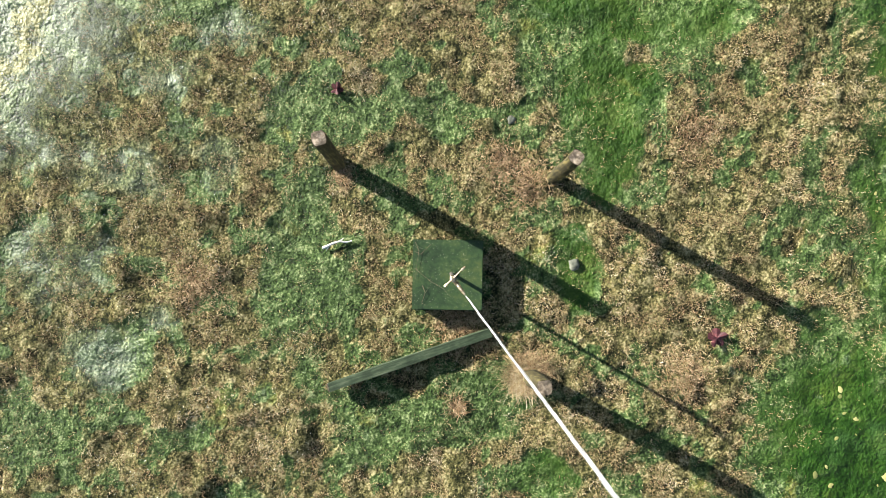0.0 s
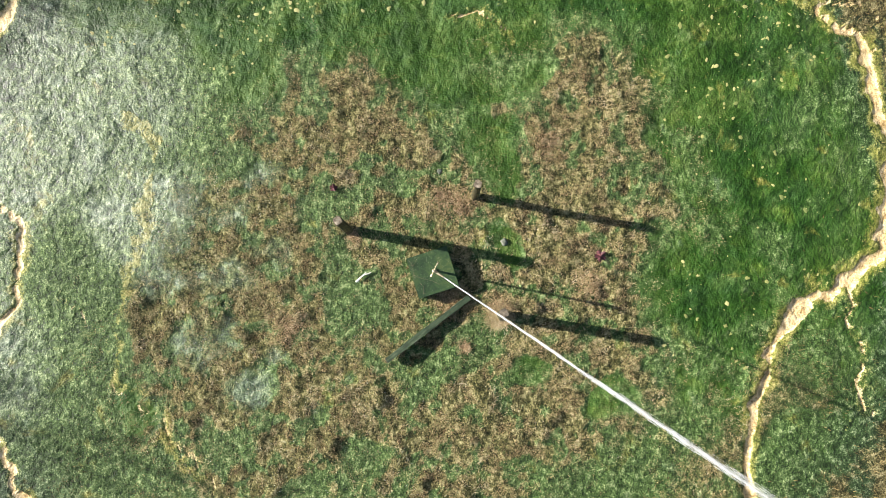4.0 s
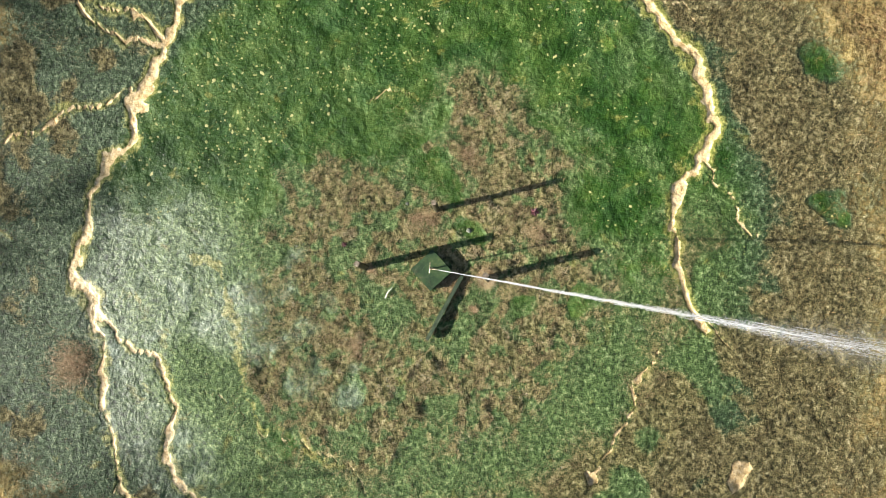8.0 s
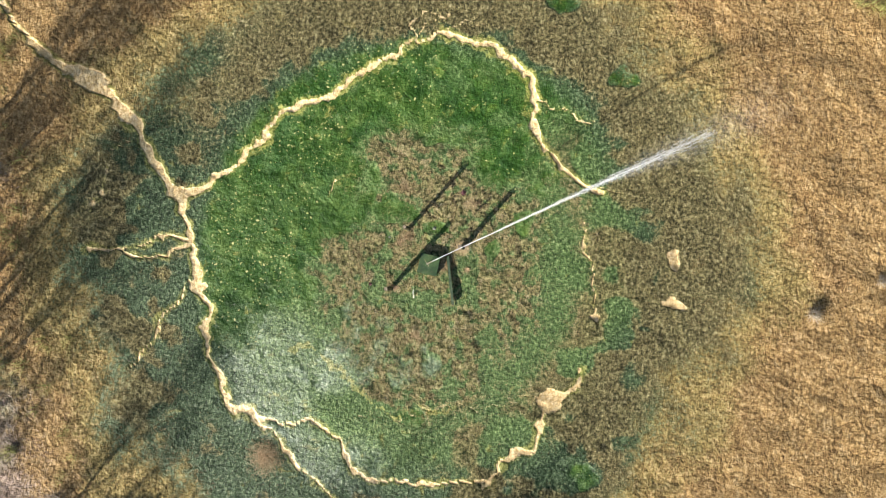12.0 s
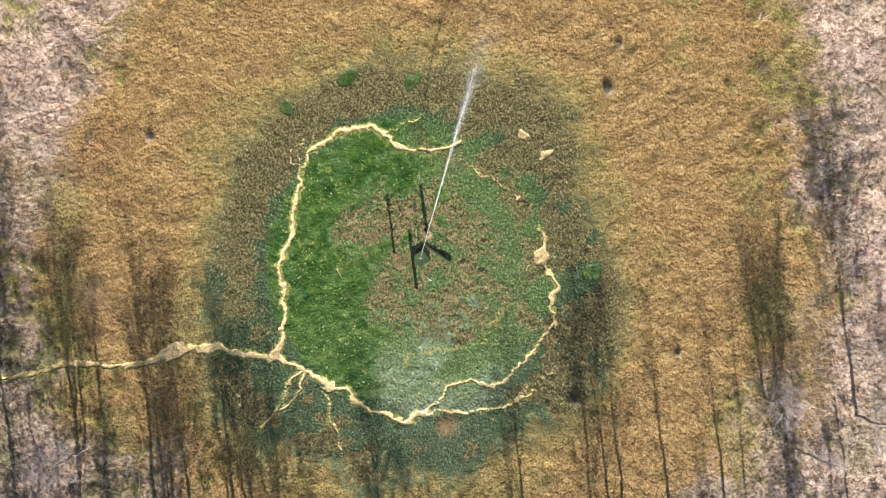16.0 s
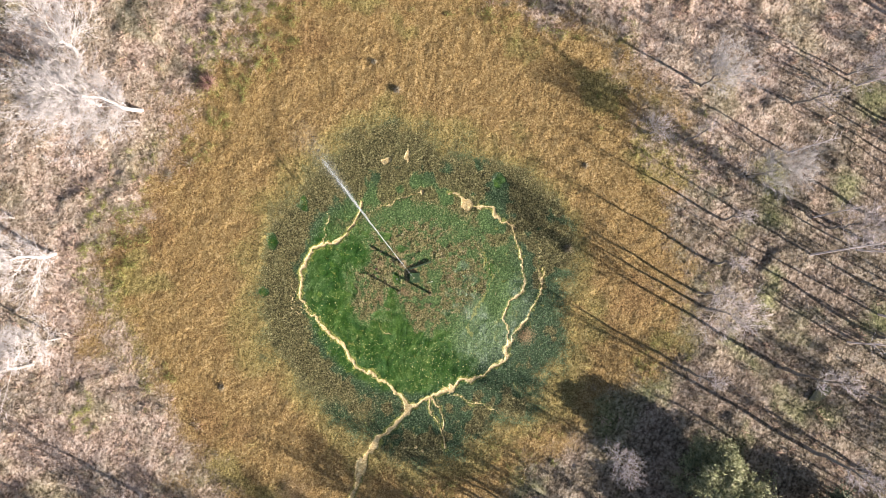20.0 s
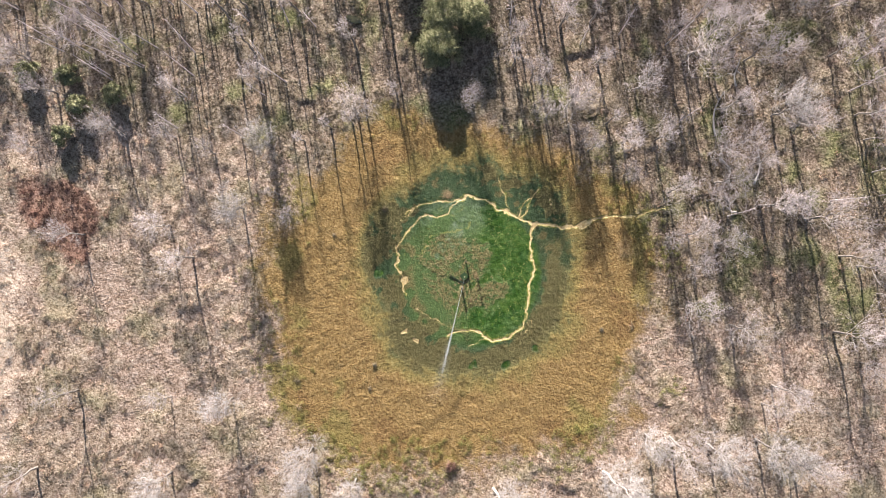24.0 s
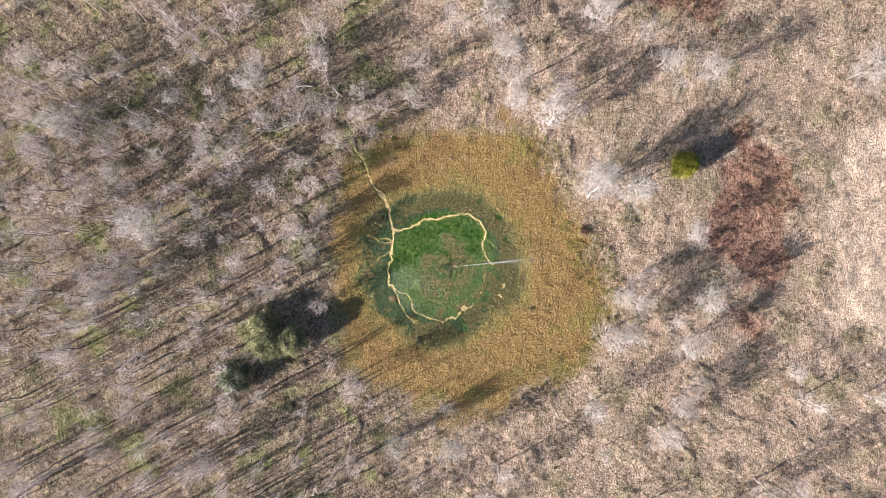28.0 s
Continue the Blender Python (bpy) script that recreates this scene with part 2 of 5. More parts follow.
    # pale: the wet film, where its silver sheen is painted in
    pale = 0.6 * (1 - step(0.3, 1.4, np.hypot((0.69 * (x + 5.5) + 0.72 * (y - 5.0)) / 4.6, (0.69 * (y - 5.0) - 0.72 * (x + 5.5)) / 2.4) + 1.6 * (n2 - 0.5)))
    pale = np.maximum(pale, 0.5 * (1 - step(0.1, 1.4, np.hypot((x + 8.6) / 1.6, (y - 1.6) / 2.6) + 1.2 * (n2 - 0.5))))
    pale = np.maximum(pale, 0.8 * (1 - step(0.2, 1.4, np.hypot((x + 5.2) / 1.7, (y - 2.5) / 1.3) + 1.4 * (n2 - 0.5))))
    pale = np.maximum(pale, 0.75 * (1 - step(0.3, 1.3, patches(x, y, PALE_SPOTS) + 1.4 * (n3 - 0.5))))
    z["pale"] = pale * green
    z["green"] = green
    z["bog"] = step(7.6, 9.6, ru + 1.6 * (n2 - 0.5))
    rm, r = ring(x, y, 0.0, 0.0, MEADOW_EDGE)
    z["meadow"] = 1 - step(-4.2, 4.2, r - rm + 9.0 * (fbm(x, y, 5.5, 41) - 0.5) + 3 * (n3 - 0.5))
    z["olive"] = np.clip(step(17.5, 23.5, r + 6 * (n2 - 0.5)) * step(0.46, 0.70, fbm(x, y, 5.0, 43) + 0.08 * step(-5, -18, 0.8 * x - 0.2 * y))
                         + 0.7 * (1 - step(0.0, 5.5, r - rg + 5 * (n2 - 0.5))), 0, 1)
    z["red"] = np.maximum(1 - step(0.5, 1.2, np.hypot((0.88 * (x - 34) + 0.47 * (y + 40)) / 18, (0.88 * (y + 40) - 0.47 * (x - 34)) / 7) + 1.4 * (fbm(x, y, 6, 45) - 0.5)),
                          1 - step(0.5, 1.2, np.hypot((x - 68) / 13, (y + 2) / 22) + 1.4 * (fbm(x, y, 6, 46) - 0.5)))
    z["red"] = np.maximum(z["red"], 0.8 - 0.8 * step(0.5, 1.2, np.hypot((x + 38.5) / 6.5, (y + 35) / 5) + 1.4 * (fbm(x, y, 4, 44) - 0.5)))
    field = 1 - step(0.7, 1.15, np.hypot((x - 47) / 21, (y + 64) / 18) + 0.9 * (fbm(x, y, 6, 47) - 0.5))
    field = np.maximum(field, 0.8 - 0.8 * step(0.7, 1.1, np.hypot((0.79 * (x + 34) - 0.61 * (y + 54)) / 19, (0.61 * (x + 34) + 0.79 * (y + 54)) / 9.5) + 0.9 * (fbm(x, y, 6, 48) - 0.5)))
    z["field"] = field
    # woodland floor to the north and west, scrub to the south and east
    z["wood"] = step(-8, 6, -0.5 * x + 0.87 * y - 6 + 16 * (fbm(x, y, 14, 49) - 0.5))
    z["scrub"] = (1 - z["meadow"]) * step(0.36, 0.62, fbm(x, y, 3.2, 51) * 0.75 + 0.25 * fbm(x, y, 0.9, 52))
    return z


def ground_z(x, y, z=None):
    z = z or zones(x, y)
    h = 0.05 * (fbm(x, y, 6, 61) - 0.5) + z["tuft"] * (1 - 0.7 * z["pale"]) * (0.11 * (fbm(x, y, 0.24, 62, 2) - 0.4) + 0.03 * step(0.5, 0.75, vnoise(x, y, 0.34, 67))) + z["green"] * (1 - z["sand"]) * 0.09 * (fbm(x, y, 0.42, 66, 2) - 0.5) - 0.045 * z["sand"]
    h = h + z["meadow"] * (1 - z["green"]) * (0.24 * (fbm(x, y, 0.8, 63, 2) - 0.4) + 0.06 * (fbm(0.85 * x + 0.5 * y, 2.2 * (0.85 * y - 0.5 * x), 1.6, 68, 2) - 0.5))
    h = h + (1 - z["meadow"]) * (0.4 * (fbm(x, y, 2.4, 64, 2) - 0.45) + z["scrub"] * (0.1 + 0.3 * fbm(x, y, 1.2, 65, 2)))
    flat = 1 - step(0.9, 1.3, np.hypot(x - 0.09, y + 0.38))
    return h * (1 - 0.9 * flat)


# ---- building ----
def mesh_np(name, verts, faces, loops=3):
    me = bpy.data.meshes.new(name)
    verts, faces = np.asarray(verts, np.float32), np.asarray(faces, np.int32).reshape(-1, loops)
    me.vertices.add(len(verts))
    me.vertices.foreach_set("co", verts.ravel())
    me.loops.add(faces.size)
    me.loops.foreach_set("vertex_index", faces.ravel())
    me.polygons.add(len(faces))
    me.polygons.foreach_set("loop_start", np.arange(0, faces.size, loops, dtype=np.int32))
    me.update(calc_edges=True)
    me.validate()
    return me


def put(name, me, material, parent=None, label="", smooth=False):
    ob = new(name, me)
    if material:
        me.materials.append(material)
    if smooth:
        me.polygons.foreach_set("use_smooth", [True] * len(me.polygons))
    ob.parent = parent
    return tagged(ob, label)


def part(name, bm, material, parent=None, label="", smooth=False):
    me = bpy.data.meshes.new(name)
    bm.to_mesh(me)
    bm.free()
    return put(name, me, material, parent, label, smooth)


def tubes(segs, sides=3, cone=False):
    """Tapered sticks: rows of start, end, start radius, end radius. Returns vertices and triangles."""
    s = np.asarray(segs, float)
    p, q, r0, r1 = s[:, :3], s[:, 3:6], s[:, 6], s[:, 7]
    d = q - p
    d /= np.maximum(np.linalg.norm(d, axis=1, keepdims=True), 1e-9)
    up = np.where(np.abs(d[:, 2:3]) > 0.9, np.array([[1.0, 0, 0]]), np.array([[0, 0, 1.0]]))
    u = np.cross(d, up)
    u /= np.linalg.norm(u, axis=1, keepdims=True)
    v = np.cross(d, u)
    a = np.arange(sides) * 2 * np.pi / sides
    ringv = np.cos(a)[None, :, None] * u[:, None] + np.sin(a)[None, :, None] * v[:, None]
    n, k = len(s), np.arange(sides)
    lo = p[:, None] + ringv * r0[:, None, None]
    if cone:
        verts = np.concatenate([lo, q[:, None]], 1)
        f = np.stack([k, (k + 1) % sides, np.full(sides, sides)], -1)
        stride = sides + 1
    else:
        verts = np.concatenate([lo, q[:, None] + ringv * r1[:, None, None]], 1)
        nx = (k + 1) % sides
        f = np.concatenate([np.stack([k, nx, nx + sides], -1), np.stack([k, nx + sides, k + sides], -1)])
        stride = 2 * sides
    faces = f[None] + (np.arange(n) * stride)[:, None, None]
    return verts.reshape(-1, 3), faces.reshape(-1, 3)


def join_np(*pairs):
    vs, fs, off = [], [], 0
    for v, f in pairs:
        vs.append(v)
        fs.append(f + off)
        off += len(v)
    return np.concatenate(vs), np.concatenate(fs)


# ---- materials ----
class Nodes:
    def __init__(self, name, rough=0.85):
        self.mat = bpy.data.materials.new(name)
        self.mat.use_nodes = True
        self.tree = self.mat.node_tree
        self.shader = self.tree.nodes["Principled BSDF"]
        self.shader.inputs["Roughness"].default_value = rough
        self.shader.inputs["Specular IOR Level"].default_value = 0.3

    def link(self, value, socket):
        if isinstance(value, bpy.types.NodeSocket):
            self.tree.links.new(value, socket)
        elif isinstance(value, tuple) and len(value) == 3 and socket.type == "RGBA":
            socket.default_value = (*value, 1)
        else:
            socket.default_value = value

    def node(self, kind, **props):
        return self.tree.nodes.new(kind)

    def place(self):
        return self.node("ShaderNodeNewGeometry").outputs["Position"]

    def noise(self, scale, detail=4.0, rough=0.55, vector=None, warp=0.0):
        n = self.node("ShaderNodeTexNoise")
        n.inputs["Scale"].default_value, n.inputs["Detail"].default_value = scale, detail
        n.inputs["Roughness"].default_value, n.inputs["Distortion"].default_value = rough, warp
        self.link(vector or self.place(), n.inputs["Vector"])
        return n.outputs["Fac"]

    def cells(self, scale, vector=None, feature="F1", out="Distance"):
        n = self.node("ShaderNodeTexVoronoi")
        n.feature = feature
        n.inputs["Scale"].default_value = scale
        self.link(vector or self.place(), n.inputs["Vector"])
        return n.outputs[out]

    def node_value(self, colour):
        n = self.node("ShaderNodeRGBToBW")
        self.link(colour, n.inputs[0])
        return n.outputs[0]

    def math(self, op, a, b=0.0):
        n = self.node("ShaderNodeMath")
        n.operation = op
        self.link(a, n.inputs[0])
        self.link(b, n.inputs[1])
        return n.outputs[0]

    def remap(self, v, a, b, c=0.0, d=1.0):
        n = self.node("ShaderNodeMapRange")
        n.interpolation_type = "SMOOTHSTEP"
        for s, x in zip(("Value", "From Min", "From Max", "To Min", "To Max"), (v, a, b, c, d)):
            self.link(x, n.inputs[s])
        return n.outputs[0]

    def mix(self, f, a, b, how="MIX"):
        n = self.node("ShaderNodeMix")
        n.data_type, n.blend_type = "RGBA", how
        self.link(f, n.inputs["Factor"])
        self.link(a, n.inputs[6])
        self.link(b, n.inputs[7])
        return n.outputs[2]

    def ramp(self, v, *stops):
        n = self.node("ShaderNodeValToRGB")
        self.link(v, n.inputs[0])
        e = n.color_ramp.elements
        while len(e) < len(stops):
            e.new(0.5)
        for el, (pos, col) in zip(e, stops):
            el.position, el.color = pos, (*col, 1)
        return n.outputs[0]

    def zone(self, name):
        n = self.node("ShaderNodeAttribute")
        n.attribute_name = name
        return n.outputs["Fac"]

    def island(self):
        return self.node("ShaderNodeNewGeometry").outputs["Random Per Island"]

    def any(self):
        return self.node("ShaderNodeObjectInfo").outputs["Random"]

    def color(self, c):
        self.link(c, self.shader.inputs["Base Color"])
        return self

    def bump(self, h, strength=0.5, dist=0.02):
        n = self.node("ShaderNodeBump")
        n.inputs["Strength"].default_value, n.inputs["Distance"].default_value = strength, dist
        self.link(h, n.inputs["Height"])
        self.link(n.outputs[0], self.shader.inputs["Normal"])
        return self


def ground_material():
    m = Nodes("wet_meadow_ground", 0.9)
    big, mid, small, fine = m.noise(0.25, 3), m.noise(1.6, 5), m.noise(7.0, 5, 0.6), m.noise(38.0, 4, 0.65)
    grit = m.noise(120.0, 3, 0.6)
    jitter = m.math("ADD", m.math("MULTIPLY", m.math("SUBTRACT", small, 0.5), 0.7), m.math("MULTIPLY", m.math("SUBTRACT", fine, 0.5), 0.7))

    def mask(name, lo=0.35, hi=0.65, amp=1.0):
        return m.remap(m.math("ADD", m.zone(name), m.math("MULTIPLY", jitter, amp)), lo, hi)

    def spread(v, lo, hi):
        n = m.node("ShaderNodeMapRange")
        for k, x in zip(("Value", "From Min", "From Max"), (v, lo, hi)):
            m.link(x, n.inputs[k])
        return n.outputs[0]

    # leaf-sized patches, each of one tone
    def tones(scale):
        return m.node_value(m.cells(scale, out="Color"))

    speck = spread(m.math("ADD", m.math("ADD", m.math("MULTIPLY", small, 0.40), m.math("MULTIPLY", fine, 0.34)), m.math("ADD", m.math("MULTIPLY", m.noise(15.0, 3, 0.7), 0.16), m.math("MULTIPLY", tones(48.0), 0.10))), 0.39, 0.61)
    coarse = spread(m.math("ADD", m.math("ADD", m.math("MULTIPLY", m.noise(1.3, 6, 0.72, warp=0.4), 0.46), m.math("MULTIPLY", m.noise(4.2, 3, 0.7), 0.40)), m.math("MULTIPLY", tones(5.0), 0.14)), 0.395, 0.605)
    # the smooth sward of the wet lawn, in streaks
    sward = spread(m.math("ADD", m.math("ADD", m.math("MULTIPLY", m.noise(1.5, 4, 0.6, warp=0.7), 0.46), m.math("MULTIPLY", m.noise(9.0, 4, 0.7), 0.34)), m.math("MULTIPLY", fine, 0.20)), 0.36, 0.64)
    # leaf litter and scrub floor
    litter = m.ramp(coarse, (0.05, (0.165, 0.108, 0.082)), (0.38, (0.355, 0.25, 0.192)), (0.62, (0.48, 0.35, 0.285)), (0.95, (0.62, 0.49, 0.41)))
    # woodland floor: browner, with some of the trees' shade put into the colour
    woods = m.ramp(coarse, (0.05, (0.10, 0.07, 0.05)), (0.38, (0.21, 0.15, 0.11)), (0.66, (0.32, 0.24, 0.185)), (0.96, (0.47, 0.37, 0.30)))
    c = m.mix(mask("wood", 0.3, 0.7), litter, woods)
    grey = m.ramp(coarse, (0.1, (0.055, 0.05, 0.028)), (0.5, (0.20, 0.175, 0.11)), (0.95, (0.40, 0.35, 0.26)))
    c = m.mix(m.math("MULTIPLY", mask("scrub"), 0.3), c, grey)
    mossy = m.ramp(coarse, (0.1, (0.06, 0.08, 0.02)), (0.8, (0.24, 0.26, 0.09)))
    c = m.mix(m.math("MULTIPLY", m.math("MULTIPLY", m.remap(m.noise(0.16, 4), 0.49, 0.67), 0.65), m.remap(m.zone("wood"), 0.0, 1.0, 0.5, 1.0)), c, mossy)
    c = m.mix(m.math("MULTIPLY", mask("red"), 0.72), c, m.ramp(coarse, (0.1, (0.07, 0.025, 0.018)), (0.5, (0.24, 0.11, 0.08)), (0.95, (0.42, 0.24, 0.18))))
    c = m.mix(m.math("MULTIPLY", mask("field"), 0.8), c, m.ramp(coarse, (0.05, (0.30, 0.20, 0.145)), (0.4, (0.63, 0.465, 0.37)), (0.9, (0.79, 0.64, 0.535))))
    # belt of dead grass
    turf = spread(m.math("ADD", m.math("ADD", m.math("MULTIPLY", m.noise(2.6, 4, 0.65, warp=0.5), 0.36), m.math("MULTIPLY", m.noise(8.0, 3, 0.7), 0.54)), m.math("MULTIPLY", tones(11.0), 0.10)), 0.39, 0.61)
    dead = m.ramp(turf, (0.08, (0.135, 0.08, 0.03)), (0.35, (0.24, 0.146, 0.055)), (0.62, (0.315, 0.202, 0.084)), (0.95, (0.45, 0.315, 0.155)))
    dead = m.mix(m.remap(big, 0.42, 0.62, 0.0, 0.55), dead, m.ramp(turf, (0.08, (0.15, 0.093, 0.034)), (0.5, (0.305, 0.196, 0.078)), (0.95, (0.46, 0.33, 0.165))))
    dead = m.mix(m.remap(m.noise(0.13, 3), 0.54, 0.66, 0.0, 0.6), dead, m.ramp(turf, (0.08, (0.075, 0.04, 0.018)), (0.5, (0.21, 0.115, 0.048)), (0.95, (0.36, 0.22, 0.11))))
    dead = m.mix(m.math("MULTIPLY", mask("olive"), 0.6), dead, m.ramp(turf, (0.05, (0.07, 0.068, 0.02)), (0.5, (0.22, 0.19, 0.06)), (0.95, (0.37, 0.32, 0.13))))
    c = m.mix(mask("meadow", 0.25, 0.75, 1.3), c, dead)
    # moss and algae
    moss = m.ramp(speck, (0.12, (0.012, 0.028, 0.006)), (0.40, (0.042, 0.084, 0.019)), (0.65, (0.095, 0.155, 0.044)), (0.94, (0.30, 0.37, 0.17)))
    lush = m.ramp(sward, (0.05, (0.007, 0.026, 0.003)), (0.40, (0.013, 0.046, 0.004)), (0.67, (0.023, 0.068, 0.007)), (0.96, (0.09, 0.145, 0.032)))
    lush = m.mix(m.remap(mid, 0.54, 0.74, 0.0, 0.45), lush, m.ramp(sward, (0.2, (0.04, 0.085, 0.009)), (0.8, (0.12, 0.17, 0.022))))
    lush = m.mix(m.remap(m.noise(0.7, 4, 0.6, warp=0.6), 0.50, 0.66, 0.0, 0.6), lush, m.ramp(sward, (0.1, (0.014, 0.045, 0.010)), (0.6, (0.048, 0.105, 0.030)), (0.95, (0.15, 0.21, 0.09))))
    lush = m.mix(m.remap(m.noise(0.45, 5, 0.62, warp=0.9), 0.40, 0.62, 0.55, 0.0), lush, m.ramp(sward, (0.1, (0.020, 0.050, 0.005)), (0.5, (0.045, 0.092, 0.012)), (0.95, (0.14, 0.18, 0.05))))
    bog = m.ramp(speck, (0.15, (0.006, 0.014, 0.005)), (0.42, (0.021, 0.047, 0.014)), (0.66, (0.050, 0.090, 0.035)), (0.94, (0.25, 0.30, 0.18)))
    moss = m.mix(m.zone("bog"), moss, bog)
    g = m.mix(m.remap(m.math("ADD", m.zone("bright"), m.math("MULTIPLY", m.math("SUBTRACT", mid, 0.5), 1.6)), 0.2, 0.8), moss, lush)
    # whitish film on the moss; its silver glare is put into this colour
    white = m.ramp(m.math("ADD", m.math("MULTIPLY", sward, 0.35), m.math("MULTIPLY", speck, 0.65)), (0.15, (0.05, 0.09, 0.05)), (0.38, (0.18, 0.25, 0.17)), (0.60, (0.36, 0.41, 0.34)), (0.88, (0.64, 0.67, 0.62)))
    film = m.math("ADD", m.math("MULTIPLY", m.math("SUBTRACT", m.noise(1.1, 6, 0.7, warp=1.2), 0.5), 5.0), m.math("MULTIPLY", jitter, 0.8))
    g = m.mix(m.math("MULTIPLY", m.remap(m.math("ADD", m.math("MULTIPLY", m.zone("pale"), 1.1), film), 0.5, 2.0), 0.5), g, white)
    g = m.mix(m.remap(m.noise(1.3, 5, 0.65, warp=0.5), 0.60, 0.72, 0.0, 0.7), g, m.ramp(speck, (0.1, (0.07, 0.075, 0.012)), (0.6, (0.24, 0.22, 0.045)), (0.95, (0.46, 0.42, 0.16))))
    c = m.mix(mask("green", 0.25, 0.75, 1.3), c, g)
    straw = m.ramp(speck, (0.2, (0.017, 0.015, 0.006)), (0.44, (0.108, 0.083, 0.034)), (0.64, (0.24, 0.187, 0.083)), (0.92, (0.50, 0.41, 0.23)))
    c = m.mix(m.math("MULTIPLY", mask("tuft"), m.remap(m.zone("pale"), 0.1, 0.7, 0.68, 0.2)), c, straw)
    # algae fringe and bare sand of the streams
    c = m.mix(m.math("MULTIPLY", mask("fringe", 0.5, 0.8), 0.75), c, m.ramp(speck, (0.1, (0.09, 0.12, 0.02)), (0.55, (0.26, 0.25, 0.055)), (0.95, (0.50, 0.44, 0.16))))
    bed = m.ramp(speck, (0.05, (0.30, 0.19, 0.07)), (0.45, (0.58, 0.42, 0.20)), (0.9, (0.78, 0.64, 0.40)))
    c = m.mix(mask("sand", 0.40, 0.60, 1.1), c, bed)
    c = m.mix(m.math("MULTIPLY", m.remap(grit, 0.3, 0.7, 0.3, 0.0), m.remap(m.zone("bright"), 0.1, 0.6, 1.0, 0.2)), c, (0.02, 0.02, 0.012))
    m.link(m.remap(m.zone("pale"), 0.15, 0.8, 0.13, 0.5), m.shader.inputs["Specular IOR Level"])
    m.color(c)
    wet = m.math("MULTIPLY", mask("green"), m.math("SUBTRACT", 1.0, mask("tuft")))
    m.link(m.math("SUBTRACT", m.remap(wet, 0.0, 1.0, 0.92, 0.5), m.math("MULTIPLY", m.zone("pale"), 0.08)), m.shader.inputs["Roughness"])
    flakes = m.cells(26.0)
    lumps = m.math("MULTIPLY", m.math("ADD", m.math("MULTIPLY", m.noise(2.8, 3, 0.6), 6.5), m.math("MULTIPLY", coarse, 1.4)), m.math("SUBTRACT", 1.0, m.zone("green")))
    h = m.math("ADD", m.math("MULTIPLY", small, 2.2), m.math("ADD", m.math("MULTIPLY", fine, 0.7), m.math("ADD", m.math("MULTIPLY", flakes, 0.4), lumps)))
    smooth = m.math("MULTIPLY", m.remap(m.math("MULTIPLY", wet, m.math("ADD", m.math("ADD", m.zone("bright"), m.zone("pale")), 0.3)), 0.0, 0.8, 0.9, 0.32), m.remap(m.zone("sand"), 0.2, 0.8, 1.0, 0.4))
    m.bump(m.math("ADD", m.math("MULTIPLY", h, smooth), m.math("MULTIPLY", m.noise(5.0, 3, 0.55), m.math("MULTIPLY", wet, 1.0))), 1.0, 0.068)
    return m.mat


def blade_material(name, stops, rough=0.8, size=0.9, local=0.5):
    m = Nodes(name, rough)
    v = m.math("ADD", m.math("MULTIPLY", m.island(), 0.55), m.math("ADD", m.math("MULTIPLY", m.noise(size, 4), local), 0.25 - local / 2))
    m.color(m.ramp(v, *stops))
    m.shader.inputs["Subsurface Weight"].default_value = 0.0
    return m.mat


def bark_material(name, dark, pale, scale=9.0):
    m = Nodes(name, 0.85)
    v = m.math("ADD", m.math("MULTIPLY", m.noise(scale, 5, 0.6), 0.8), m.math("MULTIPLY", m.any(), 0.25))
    m.color(m.ramp(v, (0.3, dark), (0.7, pale)))
    return m.bump(m.noise(scale * 5, 4), 0.5, 0.01).mat


def wood_material(name, dark, mid, pale):
    """Weathered timber with algae, grain along the piece."""
    m = Nodes(name, 0.8)
    co = m.node("ShaderNodeTexCoord").outputs["Object"]
    mp = m.node("ShaderNodeMapping")
    mp.inputs["Scale"].default_value = (30, 30, 3)
    m.link(co, mp.inputs["Vector"])
    grain = m.noise(1.0, 6, 0.65, mp.outputs[0])
    blot = m.noise(5.0, 4, 0.6, co)
    v = m.math("ADD", m.math("MULTIPLY", grain, 0.6), m.math("MULTIPLY", blot, 0.4))
    m.color(m.ramp(v, (0.35, dark), (0.5, mid), (0.66, pale)))
    return m.bump(grain, 0.7, 0.006).mat


GROUND = ground_material()
STRAW = blade_material("straw_blades", [(0.16, (0.055, 0.042, 0.022)), (0.34, (0.24, 0.155, 0.080)), (0.46, (0.41, 0.275, 0.145)), (0.56, (0.48, 0.365, 0.195)), (0.68, (0.46, 0.40, 0.20)), (0.80, (0.60, 0.50, 0.32)), (0.95, (0.84, 0.77, 0.60))], size=1.3, local=1.1)
SEDGE = blade_material("sedge_blades", [(0.2, (0.03, 0.022, 0.008)), (0.45, (0.107, 0.078, 0.028)), (0.65, (0.185, 0.137, 0.053)), (0.9, (0.34, 0.265, 0.12))])
RUSTY = blade_material("rusty_blades", [(0.2, (0.10, 0.060, 0.028)), (0.5, (0.30, 0.195, 0.095)), (0.85, (0.58, 0.45, 0.28))])
MOSSY = blade_material("moss_leaves", [(0.2, (0.03, 0.065, 0.006)), (0.45, (0.065, 0.13, 0.012)), (0.65, (0.11, 0.175, 0.022)), (0.85, (0.20, 0.26, 0.06))], 0.4)
DEAD = blade_material("dead_meadow_grass", [(0.2, (0.10, 0.06, 0.022)), (0.45, (0.22, 0.137, 0.05)), (0.62, (0.32, 0.21, 0.085)), (0.85, (0.46, 0.335, 0.175))], size=0.3)
